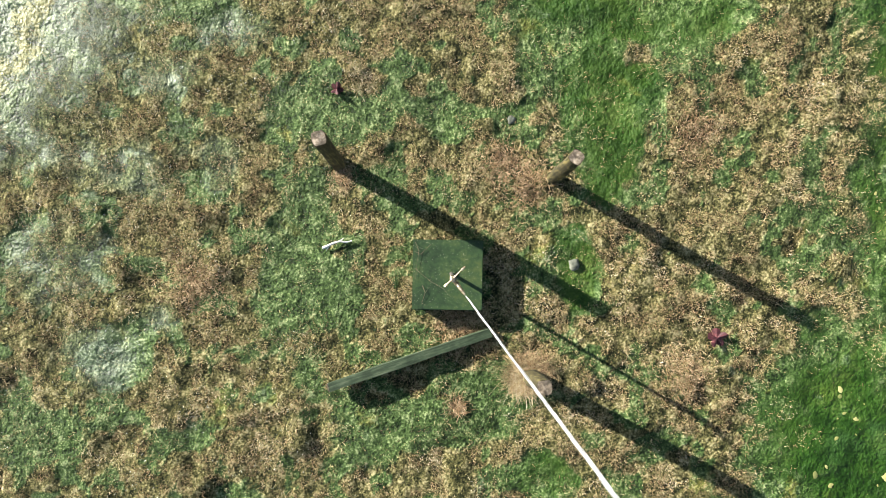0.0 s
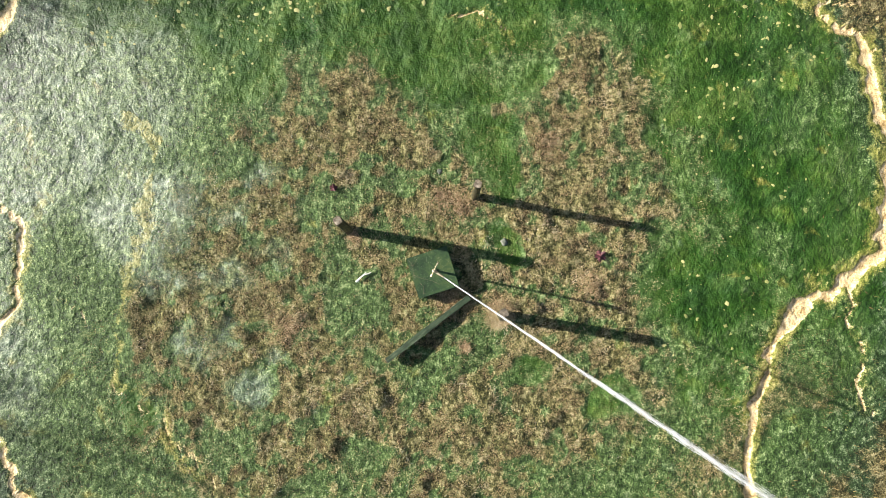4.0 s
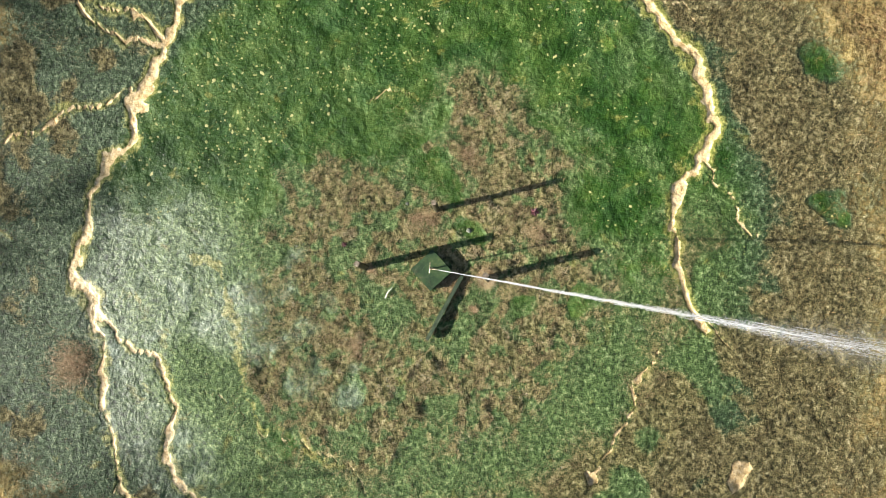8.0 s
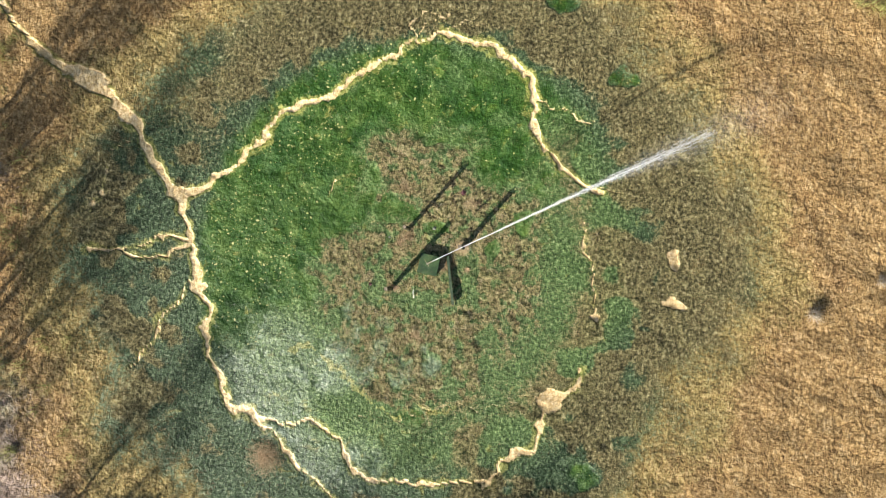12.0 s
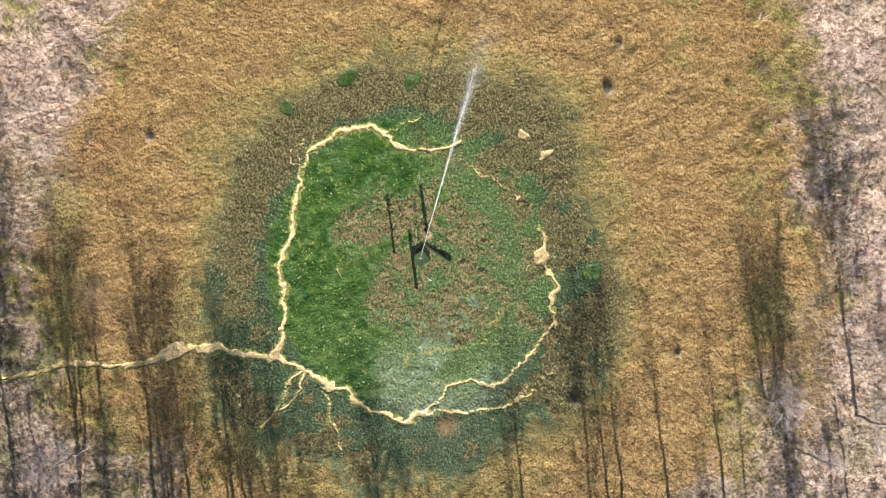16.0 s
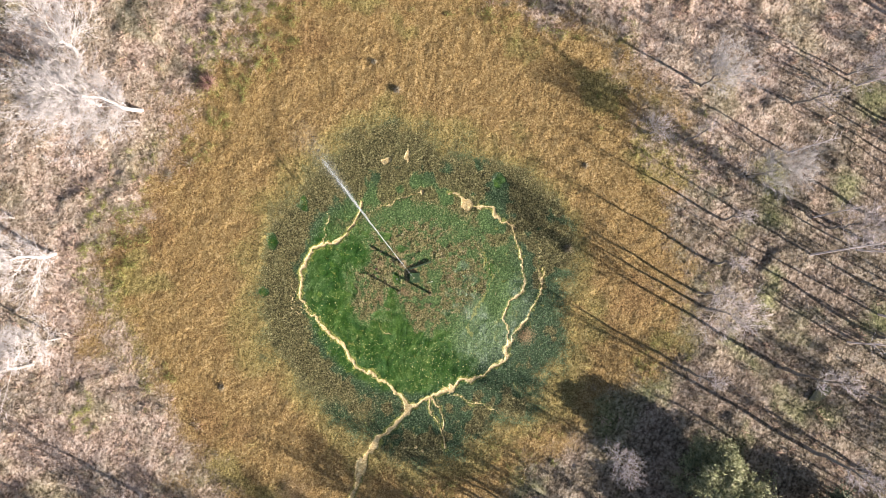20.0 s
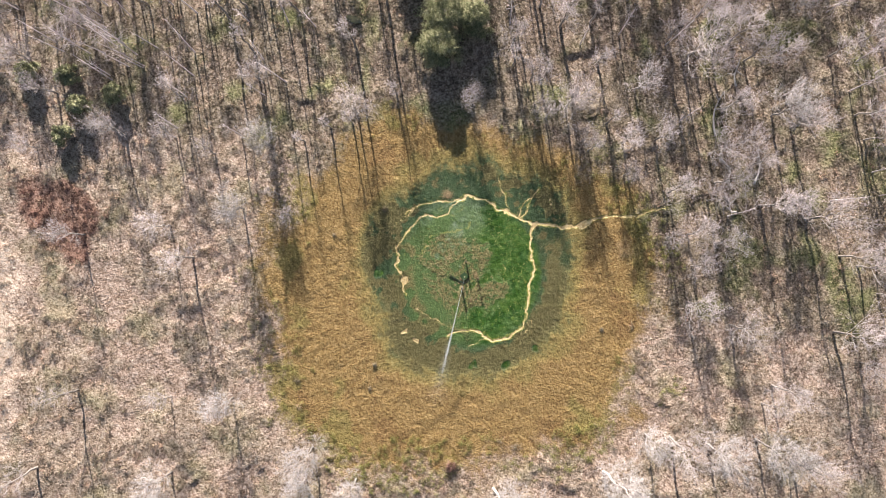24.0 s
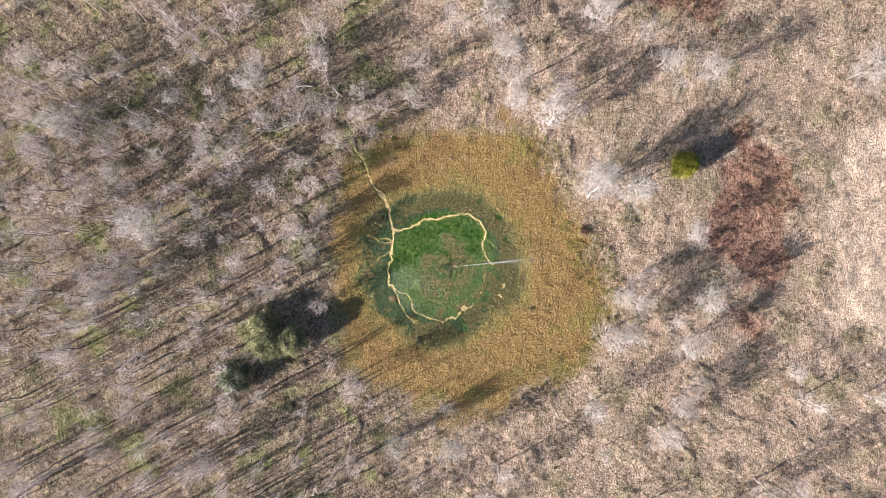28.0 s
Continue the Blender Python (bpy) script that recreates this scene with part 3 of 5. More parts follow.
BRUSH = blade_material("dry_brush_stems", [(0.2, (0.105, 0.064, 0.05)), (0.42, (0.37, 0.248, 0.205)), (0.62, (0.61, 0.455, 0.385)), (0.9, (0.79, 0.64, 0.565))], size=0.25)
SHRUB = blade_material("shrub_twigs", [(0.2, (0.07, 0.045, 0.032)), (0.42, (0.20, 0.15, 0.11)), (0.6, (0.25, 0.22, 0.135)), (0.85, (0.44, 0.37, 0.31))], size=0.12)
RED_SHRUB = blade_material("red_shrub_leaves", [(0.2, (0.06, 0.026, 0.022)), (0.5, (0.19, 0.095, 0.075)), (0.85, (0.38, 0.24, 0.19))], size=0.2)
BARK = bark_material("grey_bark", (0.22, 0.19, 0.175), (0.54, 0.475, 0.45))
TWIGS = bark_material("pinkish_twigs", (0.34, 0.285, 0.29), (0.60, 0.51, 0.515), 1.5)
TRUNK = bark_material("grey_brown_trunk", (0.11, 0.092, 0.08), (0.33, 0.285, 0.26))
PALE_BARK = bark_material("pale_bark", (0.30, 0.265, 0.25), (0.60, 0.545, 0.515))
PALE_TWIGS = bark_material("pale_twigs", (0.33, 0.293, 0.288), (0.54, 0.483, 0.475), 1.5)
NEEDLES = blade_material("olive_needles", [(0.2, (0.11, 0.115, 0.055)), (0.5, (0.27, 0.265, 0.135)), (0.85, (0.48, 0.45, 0.28))], size=1.1, local=0.9)
YELLOW_NEEDLES = blade_material("yellow_green_needles", [(0.2, (0.10, 0.11, 0.01)), (0.5, (0.26, 0.26, 0.03)), (0.85, (0.46, 0.42, 0.07))], size=0.5)
BLUE_NEEDLES = blade_material("grey_green_needles", [(0.2, (0.04, 0.05, 0.03)), (0.5, (0.125, 0.145, 0.09)), (0.85, (0.29, 0.31, 0.21))], size=0.5)

# ---- ground: one sheet, finer towards the middle ----
half = np.unique(np.concatenate([np.arange(0, 5.5, 0.065), np.arange(5.5, 13, 0.12), np.arange(13, 30, 0.3), np.arange(30, 80, 0.7), np.arange(80, 112, 1.2),
                                 [114, 120, 135, 170, 240, 400, 700, 1200, 2000]]).round(4))
axis = np.concatenate([-half[:0:-1], half])
gx, gy = np.meshgrid(axis, axis)
gx, gy = gx.ravel(), gy.ravel()
zone = zones(gx, gy)
gz = ground_z(gx, gy, zone)
gz = gz * (1 - step(110, 160, np.hypot(gx, gy)))
side = len(axis)
idx = np.arange(side * side).reshape(side, side)
quads = np.stack([idx[:-1, :-1], idx[:-1, 1:], idx[1:, 1:], idx[1:, :-1]], -1).reshape(-1, 4)
sheet = mesh_np("ground", np.stack([gx, gy, gz], -1), quads, 4)
for key in ("sand", "fringe", "tuft", "bright", "pale", "green", "meadow", "olive", "red", "field", "wood", "scrub", "bog"):
    sheet.attributes.new(key, "FLOAT", "POINT").data.foreach_set("value", zone[key].astype(np.float32))
ground = put("ground", sheet, GROUND, smooth=True)
tagged(ground, "boggy clearing with moss, sandy trickles, dead grass and leaf litter", "ground", kind="structure")


# ---- grasses and moss ----
rng = np.random.default_rng(7)


grids = {key: val.reshape(side, side).astype(np.float32) for key, val in zone.items()}
heights = gz.reshape(side, side)


def lift(x, y):
    """The sheet's height at each place."""
    ix, iy = np.clip(np.searchsorted(axis, x) - 1, 0, side - 2), np.clip(np.searchsorted(axis, y) - 1, 0, side - 2)
    u, v = (x - axis[ix]) / (axis[ix + 1] - axis[ix]), (y - axis[iy]) / (axis[iy + 1] - axis[iy])
    return ((heights[iy, ix] * (1 - u) + heights[iy, ix + 1] * u) * (1 - v) + (heights[iy + 1, ix] * (1 - u) + heights[iy + 1, ix + 1] * u) * v)


def scatter(n, box, chance):
    """Places in a box (half size), kept by the chance that the zones give."""
    x, y = rng.uniform(-box, box, n), rng.uniform(-box, box, n)
    near = np.searchsorted((axis[1:] + axis[:-1]) / 2, y), np.searchsorted((axis[1:] + axis[:-1]) / 2, x)
    keep = rng.random(n) < chance(x, y, {key: g[near] for key, g in grids.items()})
    x, y = x[keep], y[keep]
    return x, y, lift(x, y)


def on_ground(x, y):
    return float(lift(np.array([float(x)]), np.array([float(y)]))[0])


def blades(x, y, z, length, width, rise, bend=True):
    """Narrow blades that start at each place, lean over and droop."""
    n = len(x)
    a = rng.uniform(0, 2 * np.pi, n)
    ln = length * rng.uniform(0.5, 1.4, n)
    el = np.radians(rng.uniform(*rise, n))
    w = width * rng.uniform(0.6, 1.3, n)
    d = np.stack([np.cos(a) * np.cos(el), np.sin(a) * np.cos(el), np.sin(el)], -1)
    s = np.stack([-np.sin(a), np.cos(a), rng.uniform(-0.5, 0.5, n)], -1) * w[:, None] * 0.5
    p = np.stack([x, y, z - 0.01], -1)
    if not bend:
        v = np.stack([p - s, p + s, p + d * ln[:, None]], 1)
        return v.reshape(-1, 3), np.arange(3 * n).reshape(-1, 3)
    turn = rng.uniform(-0.7, 0.7, n)
    d2 = np.stack([np.cos(a + turn) * np.cos(el * 0.2), np.sin(a + turn) * np.cos(el * 0.2), np.sin(el) * 0.1], -1)
    mid = p + d * (ln * 0.55)[:, None]
    tip = mid + d2 * (ln * 0.5)[:, None]
    v = np.stack([p - s, p + s, mid + s * 0.8, mid - s * 0.8, tip], 1).reshape(-1, 3)
    f = np.array([[0, 1, 2], [0, 2, 3], [3, 2, 4]])
    return v, (f[None] + (np.arange(n) * 5)[:, None, None]).reshape(-1, 3)


def stuff(name, pair, material, label, category):
    return tagged(put(name, mesh_np(name, *pair), material), label, category, kind="stuff")


def middle(x, y):
    return np.hypot(x, y) < 7.4


def off_pad(x, y):
    return np.maximum(np.abs(x - 0.09), np.abs(y + 0.38)) > 0.42


x, y, z = scatter(2100000, 7.0, lambda x, y, z: z["tuft"] * middle(x, y) * (1 - z["sand"]) * (0.06 + 1.3 * step(0.43, 0.56, fbm(x, y, 0.16, 71, 2))) * 0.55 * off_pad(x, y) * (1 - 0.65 * z["pale"]))
k = len(x) // 4
stuff("grass_tufts", join_np(blades(x[:k], y[:k], z[:k], 0.062, 0.0038, (15, 80)), blades(x[k:], y[k:], z[k:], 0.045, 0.0048, (20, 85), False)), STRAW,
      "matted brown and straw-coloured dead grass tufts on moss", "grass")
# rusty clumps: x, y, radius, height
RUST = [(1.02, 0.72, 0.28, 0.12), (0.72, 0.95, 0.22, 0.11), (0.22, -0.98, 0.3, 0.11), (0.2, -1.95, 0.09, 0.13),
        (2.9, -1.6, 0.3, 0.10), (-1.15, 0.78, 0.12, 0.11), (-2.9, -0.5, 0.35, 0.10), (3.0, 1.3, 0.3, 0.10), (-9.1, 4.5, 0.55, 0.28), (10.3, 17.0, 1.1, 0.3)]
cx = np.concatenate([q[0] + rng.normal(0, 0.62, int(4200 * q[2])) * q[2] for q in RUST])
cy = np.concatenate([q[1] + rng.normal(0, 0.62, int(4200 * q[2])) * q[2] for q in RUST])
ch = np.concatenate([np.full(int(4200 * q[2]), q[3]) for q in RUST])
ok = off_pad(cx, cy)
cx, cy, ch = cx[ok], cy[ok], ch[ok]
stuff("rusty_grass", blades(cx, cy, lift(cx, cy), 0.75 * ch, 0.0055, (10, 80)), RUSTY, "rust-coloured dead grass tufts round the posts", "grass")
cx, cy = 1.03 + rng.normal(0, 0.10, 3000), -1.57 + rng.normal(0, 0.10, 3000)
stuff("post_tuft", blades(cx, cy, lift(cx, cy), 0.24, 0.004, (35, 88)), STRAW, "dome of straw-coloured dead grass hugging a post", "grass")
x, y, z = scatter(620000, 5.6, lambda x, y, z: (1 - 0.72 * z["tuft"]) * z["green"] * (1 - z["sand"]) * 0.5 * off_pad(x, y) * step(0.15, 0.45, z["bright"]))
stuff("moss", blades(x, y, z, 0.015, 0.012, (5, 50), False), MOSSY, "wet bright green moss and small leaves", "moss")
GREY_MOSS = blade_material("grey_moss_leaves", [(0.2, (0.045, 0.075, 0.016)), (0.45, (0.10, 0.15, 0.038)), (0.65, (0.18, 0.225, 0.075)), (0.85, (0.34, 0.38, 0.18))], 0.4)
x, y, z = scatter(1000000, 5.6, lambda x, y, z: (1 - 0.72 * z["tuft"]) * z["green"] * (1 - z["sand"]) * 0.5 * off_pad(x, y) * (1 - step(0.15, 0.45, z["bright"])))
stuff("grey_moss", blades(x, y, z, 0.015, 0.012, (5, 50), False), GREY_MOSS, "dull grey-green wet moss between the tufts", "moss")
FROSTED = blade_material("pale_moss_leaves", [(0.2, (0.22, 0.26, 0.18)), (0.5, (0.55, 0.58, 0.49)), (0.85, (0.86, 0.87, 0.80))], 0.35)
# thickest in the pale zone, adding white to the film's painted sheen
x, y, z = scatter(420000, 7.6, lambda x, y, z: np.maximum(z["pale"], 0.4 * z["tuft"] * step(-0.5, -2.0, x)) * (1 - z["sand"]) * step(0.46, 0.60, fbm(x, y, 0.3, 79, 3)) * (0.9 - 0.65 * step(4.5, 6.5, np.hypot(x, y))) * off_pad(x, y))
stuff("pale_moss", blades(x, y, z, 0.026, 0.016, (5, 60), False), FROSTED, "whitish wet moss flecks among the dead grass", "moss")
x, y, z = scatter(420000, 13.5, lambda x, y, z: (np.hypot(x, y) > 6.3) * z["tuft"] * z["green"] * 0.9)
stuff("sedge_clumps", blades(x, y, z, 0.10, 0.012, (15, 70), False), SEDGE, "low brown dead sedge clumps among dark moss", "grass")
x, y, z = scatter(1300000, 30.0, lambda x, y, z: z["meadow"] * (1 - z["green"]) * step(0.36, 0.60, fbm(x, y, 0.55, 75, 2)) * 0.75)
stuff("meadow_grass", blades(x, y, z, 0.13, 0.011, (15, 60), False), DEAD, "flattened golden-brown dead meadow grass", "grass")
x, y, z = scatter(430000, 96.0, lambda x, y, z: (1 - z["meadow"]) * (0.06 + 0.55 * z["scrub"]) * (np.hypot(x, y) < 98))
stuff("dry_brush", blades(x, y, z, 0.32, 0.024, (25, 80), False), BRUSH, "dry pinkish-tan brush and fallen stems under the trees", "brush")


# ---- pad, riser and sprinkler ----
def box_bm(sx, sy, sz, bevel=0.01, segs=2, wob=0.0):
    bm = bmesh.new()
    bmesh.ops.create_cube(bm, size=1.0, matrix=Matrix.Diagonal((sx, sy, sz, 1)))
    if wob:
        bmesh.ops.subdivide_edges(bm, edges=bm.edges[:], cuts=5, use_grid_fill=True)
        for v in bm.verts:
            v.co += wob * noise.noise_vector(v.co * 7 + Vector((sx * 31, sy * 17, sz)))
    else:
        bmesh.ops.bevel(bm, geom=bm.edges[:], offset=bevel, segments=segs, affect="EDGES")
    return bm


def rod_bm(a, b, r0, r1=None, sides=12):
    a, b = Vector(a), Vector(b)
    bm = bmesh.new()
    m = Matrix.Translation((a + b) / 2) @ (b - a).to_track_quat("Z", "Y").to_matrix().to_4x4()
    bmesh.ops.create_cone(bm, cap_ends=True, segments=sides, radius1=r0, radius2=r0 if r1 is None else r1, depth=(b - a).length, matrix=m)
    return bm


def merge(*bms):
    out = bmesh.new()
    for b in bms:
        me = bpy.data.meshes.new("tmp")
        b.to_mesh(me)
        b.free()
        out.from_mesh(me)
        bpy.data.meshes.remove(me)
    return out


def algae_material():
    m = Nodes("algae_slab", 0.5)
    a, b, c = m.noise(3.0, 4), m.noise(26.0, 5, 0.6), m.noise(90.0, 3)
    col = m.ramp(m.math("ADD", m.math("MULTIPLY", a, 0.6), m.math("MULTIPLY", b, 0.4)), (0.35, (0.012, 0.025, 0.012)), (0.52, (0.03, 0.06, 0.022)), (0.68, (0.075, 0.10, 0.03)))
    col = m.mix(m.remap(c, 0.66, 0.72, 0.0, 0.8), col, (0.45, 0.45, 0.33))
    return m.color(col).bump(b, 0.35, 0.01).mat


def metal_material(name, col, rough):
    m = Nodes(name, rough)
    m.shader.inputs["Metallic"].default_value = 0.9
    m.color(m.mix(m.remap(m.noise(40, 4), 0.4, 0.65), col, (0.16, 0.11, 0.06)))
    return m.mat


SLAB, BRASS, STEEL = algae_material(), metal_material("weathered_brass", (0.50, 0.44, 0.31), 0.4), metal_material("galvanised_pipe", (0.35, 0.35, 0.34), 0.5)
PAD = Vector((0.09, -0.38, 0.0))
pad = new("sprinkler_pad")
pad.location = PAD
tagged(pad, "square dark green algae-covered pad under the sprinkler", "pad")
ob = part("slab", box_bm(0.81, 0.81, 0.05, 0.008), SLAB, pad)
ob.location, ob.rotation_euler = (0, 0, 0.195), (0, 0, radians(-1))
ob = part("box_body", box_bm(0.77, 0.77, 0.24, 0.012), SLAB, pad)
ob.location = (0, 0, 0.05)

HEAD = Vector((0.13, -0.36, 1.30))
JET = radians(-53)
sprinkler = new("impact_sprinkler")
sprinkler.location = (HEAD.x, HEAD.y, 0.22)
tagged(sprinkler, "brass impact sprinkler on an upright steel riser pipe", "sprinkler")
top = HEAD.z - 0.22
part("riser", rod_bm((0, 0, 0), (0, 0, top - 0.06), 0.021), STEEL, sprinkler, "galvanised riser pipe")
part("flange", rod_bm((0, 0, 0), (0, 0, 0.02), 0.05, sides=20), SLAB, sprinkler)
part("coupling", rod_bm((0, 0, top - 0.16), (0, 0, top - 0.05), 0.034, sides=8), STEEL, sprinkler)
aim = Vector((math.cos(JET), math.sin(JET), 0.42)).normalized()
body = part("sprinkler_body", merge(rod_bm((0, 0, top - 0.06), (0, 0, top + 0.05), 0.035, 0.028), rod_bm((-0.03 * aim.x, -0.03 * aim.y, top - 0.02), Vector((0, 0, top)) + aim * 0.10, 0.026, 0.022)), BRASS, sprinkler)
part("nozzle", rod_bm(Vector((0, 0, top)) + aim * 0.10, Vector((0, 0, top)) + aim * 0.20, 0.022, 0.012), BRASS, body)
arm = part("swing_arm", rod_bm((-0.07, -0.06, top + 0.07), (0.09, 0.10, top + 0.06), 0.009, 0.007, 6), BRASS, sprinkler, "long pale brass swing arm")
part("spoon", rod_bm((0.08, 0.09, top + 0.06), (0.115, 0.12, top + 0.055), 0.015, 0.012, 6), BRASS, arm)
part("counterweight", rod_bm((-0.085, -0.075, top + 0.07), (-0.06, -0.05, top + 0.07), 0.018, 0.018, 6), BRASS, arm)
cap = part("pivot_cap", rod_bm((0, 0, top + 0.05), (0, 0, top + 0.12), 0.022, 0.014), BRASS, sprinkler)
part("spring", merge(*[rod_bm((0.026 * math.cos(k), 0.026 * math.sin(k), top + 0.05 + 0.002 * k), (0.026 * math.cos(k + 0.8), 0.026 * math.sin(k + 0.8), top + 0.0516 + 0.002 * k), 0.004, sides=5)
                       for k in [0.8 * i for i in range(16)]]), STEEL, cap)


# ---- water jet: a solid rope that frays into strands and mist as it flies ----
JET_REACH, JET_CLIMB = 16.5, 0.42


def jet_at(d):
    """The arc's height at a distance from the nozzle, and its slope."""
    fall = (JET_CLIMB + (HEAD.z + 0.06) / JET_REACH) / JET_REACH
    return HEAD.z + 0.06 + JET_CLIMB * d - fall * d * d, JET_CLIMB - 2 * fall * d


def jet_drops(d, spread, sink, length, radius):
    """Drops and strands along the arc, scattered round it."""
    n, c, e = len(d), math.cos(JET), math.sin(JET)
    up, slope = jet_at(d)
    p = np.stack([HEAD.x + c * (d + 0.2), HEAD.y + e * (d + 0.2), up - sink], -1) + rng.normal(0, 1, (n, 3)) * spread[:, None]
    p[:, 2] = np.maximum(p[:, 2], 0.08)
    way = np.stack([np.full(n, c), np.full(n, e), slope], -1)
    return tubes(np.concatenate([p, p + way * length[:, None], radius[:, None], 0.3 * radius[:, None]], 1), 3)


def jet_rope():
    d = np.arange(0, 9.0, 0.25)
    up, _ = jet_at(d)
    p = np.stack([HEAD.x + math.cos(JET) * (d + 0.2), HEAD.y + math.sin(JET) * (d + 0.2), up], -1)
    r = 0.005 + 0.0006 * d
    core = tubes(np.concatenate([p[:-1], p[1:], r[:-1, None], r[1:, None]], 1), 8)
    d = rng.random(1700) ** 0.9 * 11.5
    n = len(d)
    frayed = jet_drops(d, 0.004 + 0.0018 * d + 0.0007 * d * d, np.zeros(n), rng.uniform(0.12, 0.45, n), rng.uniform(0.0018, 0.0038, n))
    return join_np(core, frayed)


def jet_mist():
    d = 6.0 + 9.6 * rng.random(16000) ** 0.8
    n = len(d)
    s = d / JET_REACH
    return jet_drops(d, 0.02 + 1.5 * np.maximum(0, s - 0.36) ** 1.3, np.abs(rng.normal(0, 1, n)) * 1.2 * np.maximum(0, s - 0.4), rng.uniform(0.02, 0.09, n), rng.uniform(0.002, 0.0045, n))


def water_material(name, clear_share):
    m = Nodes(name, 0.25)
    m.color((0.95, 0.96, 0.97))
    glow = m.node("ShaderNodeBsdfTranslucent")
    glow.inputs["Color"].default_value = (0.95, 0.96, 0.97, 1)
    both, thin, clear = m.node("ShaderNodeMixShader"), m.node("ShaderNodeMixShader"), m.node("ShaderNodeBsdfTransparent")
    both.inputs[0].default_value, thin.inputs[0].default_value = 0.5, clear_share
    for a, b in ((m.shader.outputs[0], both.inputs[1]), (glow.outputs[0], both.inputs[2]), (both.outputs[0], thin.inputs[1]), (clear.outputs[0], thin.inputs[2]),
                 (thin.outputs[0], m.tree.nodes["Material Output"].inputs["Surface"])):
        m.tree.links.new(a, b)
    return m.mat


jet = new("water_jet")
jet.location = (0, 0, 0)
tagged(jet, "white water jet from the sprinkler breaking into mist", "water jet")
put("jet_rope", mesh_np("jet_rope", *jet_rope()), water_material("white_water", 0.45), jet, "solid white rope of water")
put("jet_mist", mesh_np("jet_mist", *jet_mist()), water_material("spray_mist", 0.75), jet, "fine drifting drops of spray")

# ---- posts ----
OAK = wood_material("mossy_weathered_post", (0.014, 0.012, 0.007), (0.05, 0.045, 0.02), (0.19, 0.16, 0.06))
END = wood_material("cracked_end_grain", (0.03, 0.024, 0.016), (0.16, 0.128, 0.09), (0.38, 0.325, 0.25))
GREENWOOD = wood_material("algae_green_timber", (0.012, 0.02, 0.010), (0.034, 0.055, 0.028), (0.10, 0.125, 0.075))


def post(x, y, height, lean_x, lean_y, turn, r=0.075):
    thing = new("wooden_post")
    thing.location = (x, y, -0.05)
    bm = bmesh.new()
    rings, sides = 9, 14
    rows = []
    for k in range(rings + 1):
        t = k / rings
        row = []
        for j in range(sides):
            a = 2 * math.pi * j / sides
            # squarish worn section
            q = r * (1.06 - 0.10 * t) / max(abs(math.cos(a)), abs(math.sin(a))) ** 0.85
            q *= 1 + 0.10 * noise.noise(Vector((math.cos(a) * 1.4 + turn, math.sin(a) * 1.4, t * 2.5)))
            row.append(bm.verts.new((q * math.cos(a + turn) + lean_x * t, q * math.sin(a + turn) + lean_y * t, t * (height + 0.05))))
        rows.append(row)
    for lo, hi in zip(rows, rows[1:]):
        for j in range(sides):
            bm.faces.new((lo[j], lo[(j + 1) % sides], hi[(j + 1) % sides], hi[j]))
    bm.faces.new(rows[0][::-1])
    part("post_body", bm, OAK, thing, smooth=True)
    cap = bmesh.new()
    mid = cap.verts.new((lean_x, lean_y, height + 0.055))
    outer = [cap.verts.new(v) for v in [(lean_x + (math.cos(2 * math.pi * j / sides + turn)) * r * 0.93 / max(abs(math.cos(2 * math.pi * j / sides)), abs(math.sin(2 * math.pi * j / sides))) ** 0.85,
                                         lean_y + (math.sin(2 * math.pi * j / sides + turn)) * r * 0.93 / max(abs(math.cos(2 * math.pi * j / sides)), abs(math.sin(2 * math.pi * j / sides))) ** 0.85,
                                         height + 0.054 + 0.006 * math.sin(5.1 * j)) for j in range(sides)]]
    for j in range(sides):
        cap.faces.new((mid, outer[j], outer[(j + 1) % sides]))
    part("post_top", cap, END, thing, "cracked greyish end grain")
    return thing


tagged(post(-1.2, 0.93, 1.33, 0.02, 0.08, 0.3), "round-worn mossy wooden post standing beside the pad", "post", "posts round the sprinkler")
tagged(post(1.34, 0.75, 1.30, 0.0, 0.08, 0.9, 0.07), "weathered wooden post with a split grey top", "post", "posts round the sprinkler")
tagged(post(1.07, -1.6, 1.18, -0.02, 0.14, 0.1, 0.08), "wooden post standing in a rusty grass tuft", "post", "posts round the sprinkler")


def timber(a, b, w, h):
    """A fallen squared timber between two places."""
    a, b = Vector(a), Vector(b)
    thing = new("fallen_timber")
    thing.matrix_world = Matrix.Translation((a + b) / 2) @ (b - a).to_track_quat("Z", "Y").to_matrix().to_4x4()
    bm = box_bm(h, w, (b - a).length, wob=0.012)
    part("beam", bm, GREENWOOD, thing)
    end = box_bm(h * 0.94, w * 0.94, 0.012, wob=0.003)
    e = part("beam_end", end, END, thing, "grey cracked end grain")
    e.location = (0, 0, -(b - a).length / 2 - 0.003)
    return thing


tagged(timber((-1.29, -1.69, 0.16), (0.60, -1.06, 0.05), 0.10, 0.10), "fallen green algae-covered timber lying on the grass", "timber")

# ---- small finds on the moss ----
BONE = bark_material("bleached_wood", (0.55, 0.52, 0.46), (0.85, 0.83, 0.78), 30)


def stick(name, pts, r, material, label, category, forks=()):
    segs = [(*a, *b, r * (1 - 0.7 * k / len(pts)), r * (1 - 0.7 * (k + 1) / len(pts))) for k, (a, b) in enumerate(zip(pts, pts[1:]))]
    segs += [(*a, *b, r * 0.6, r * 0.15) for a, b in forks]
    return tagged(put(name, mesh_np(name, *tubes(segs, 5)), material), label, category)


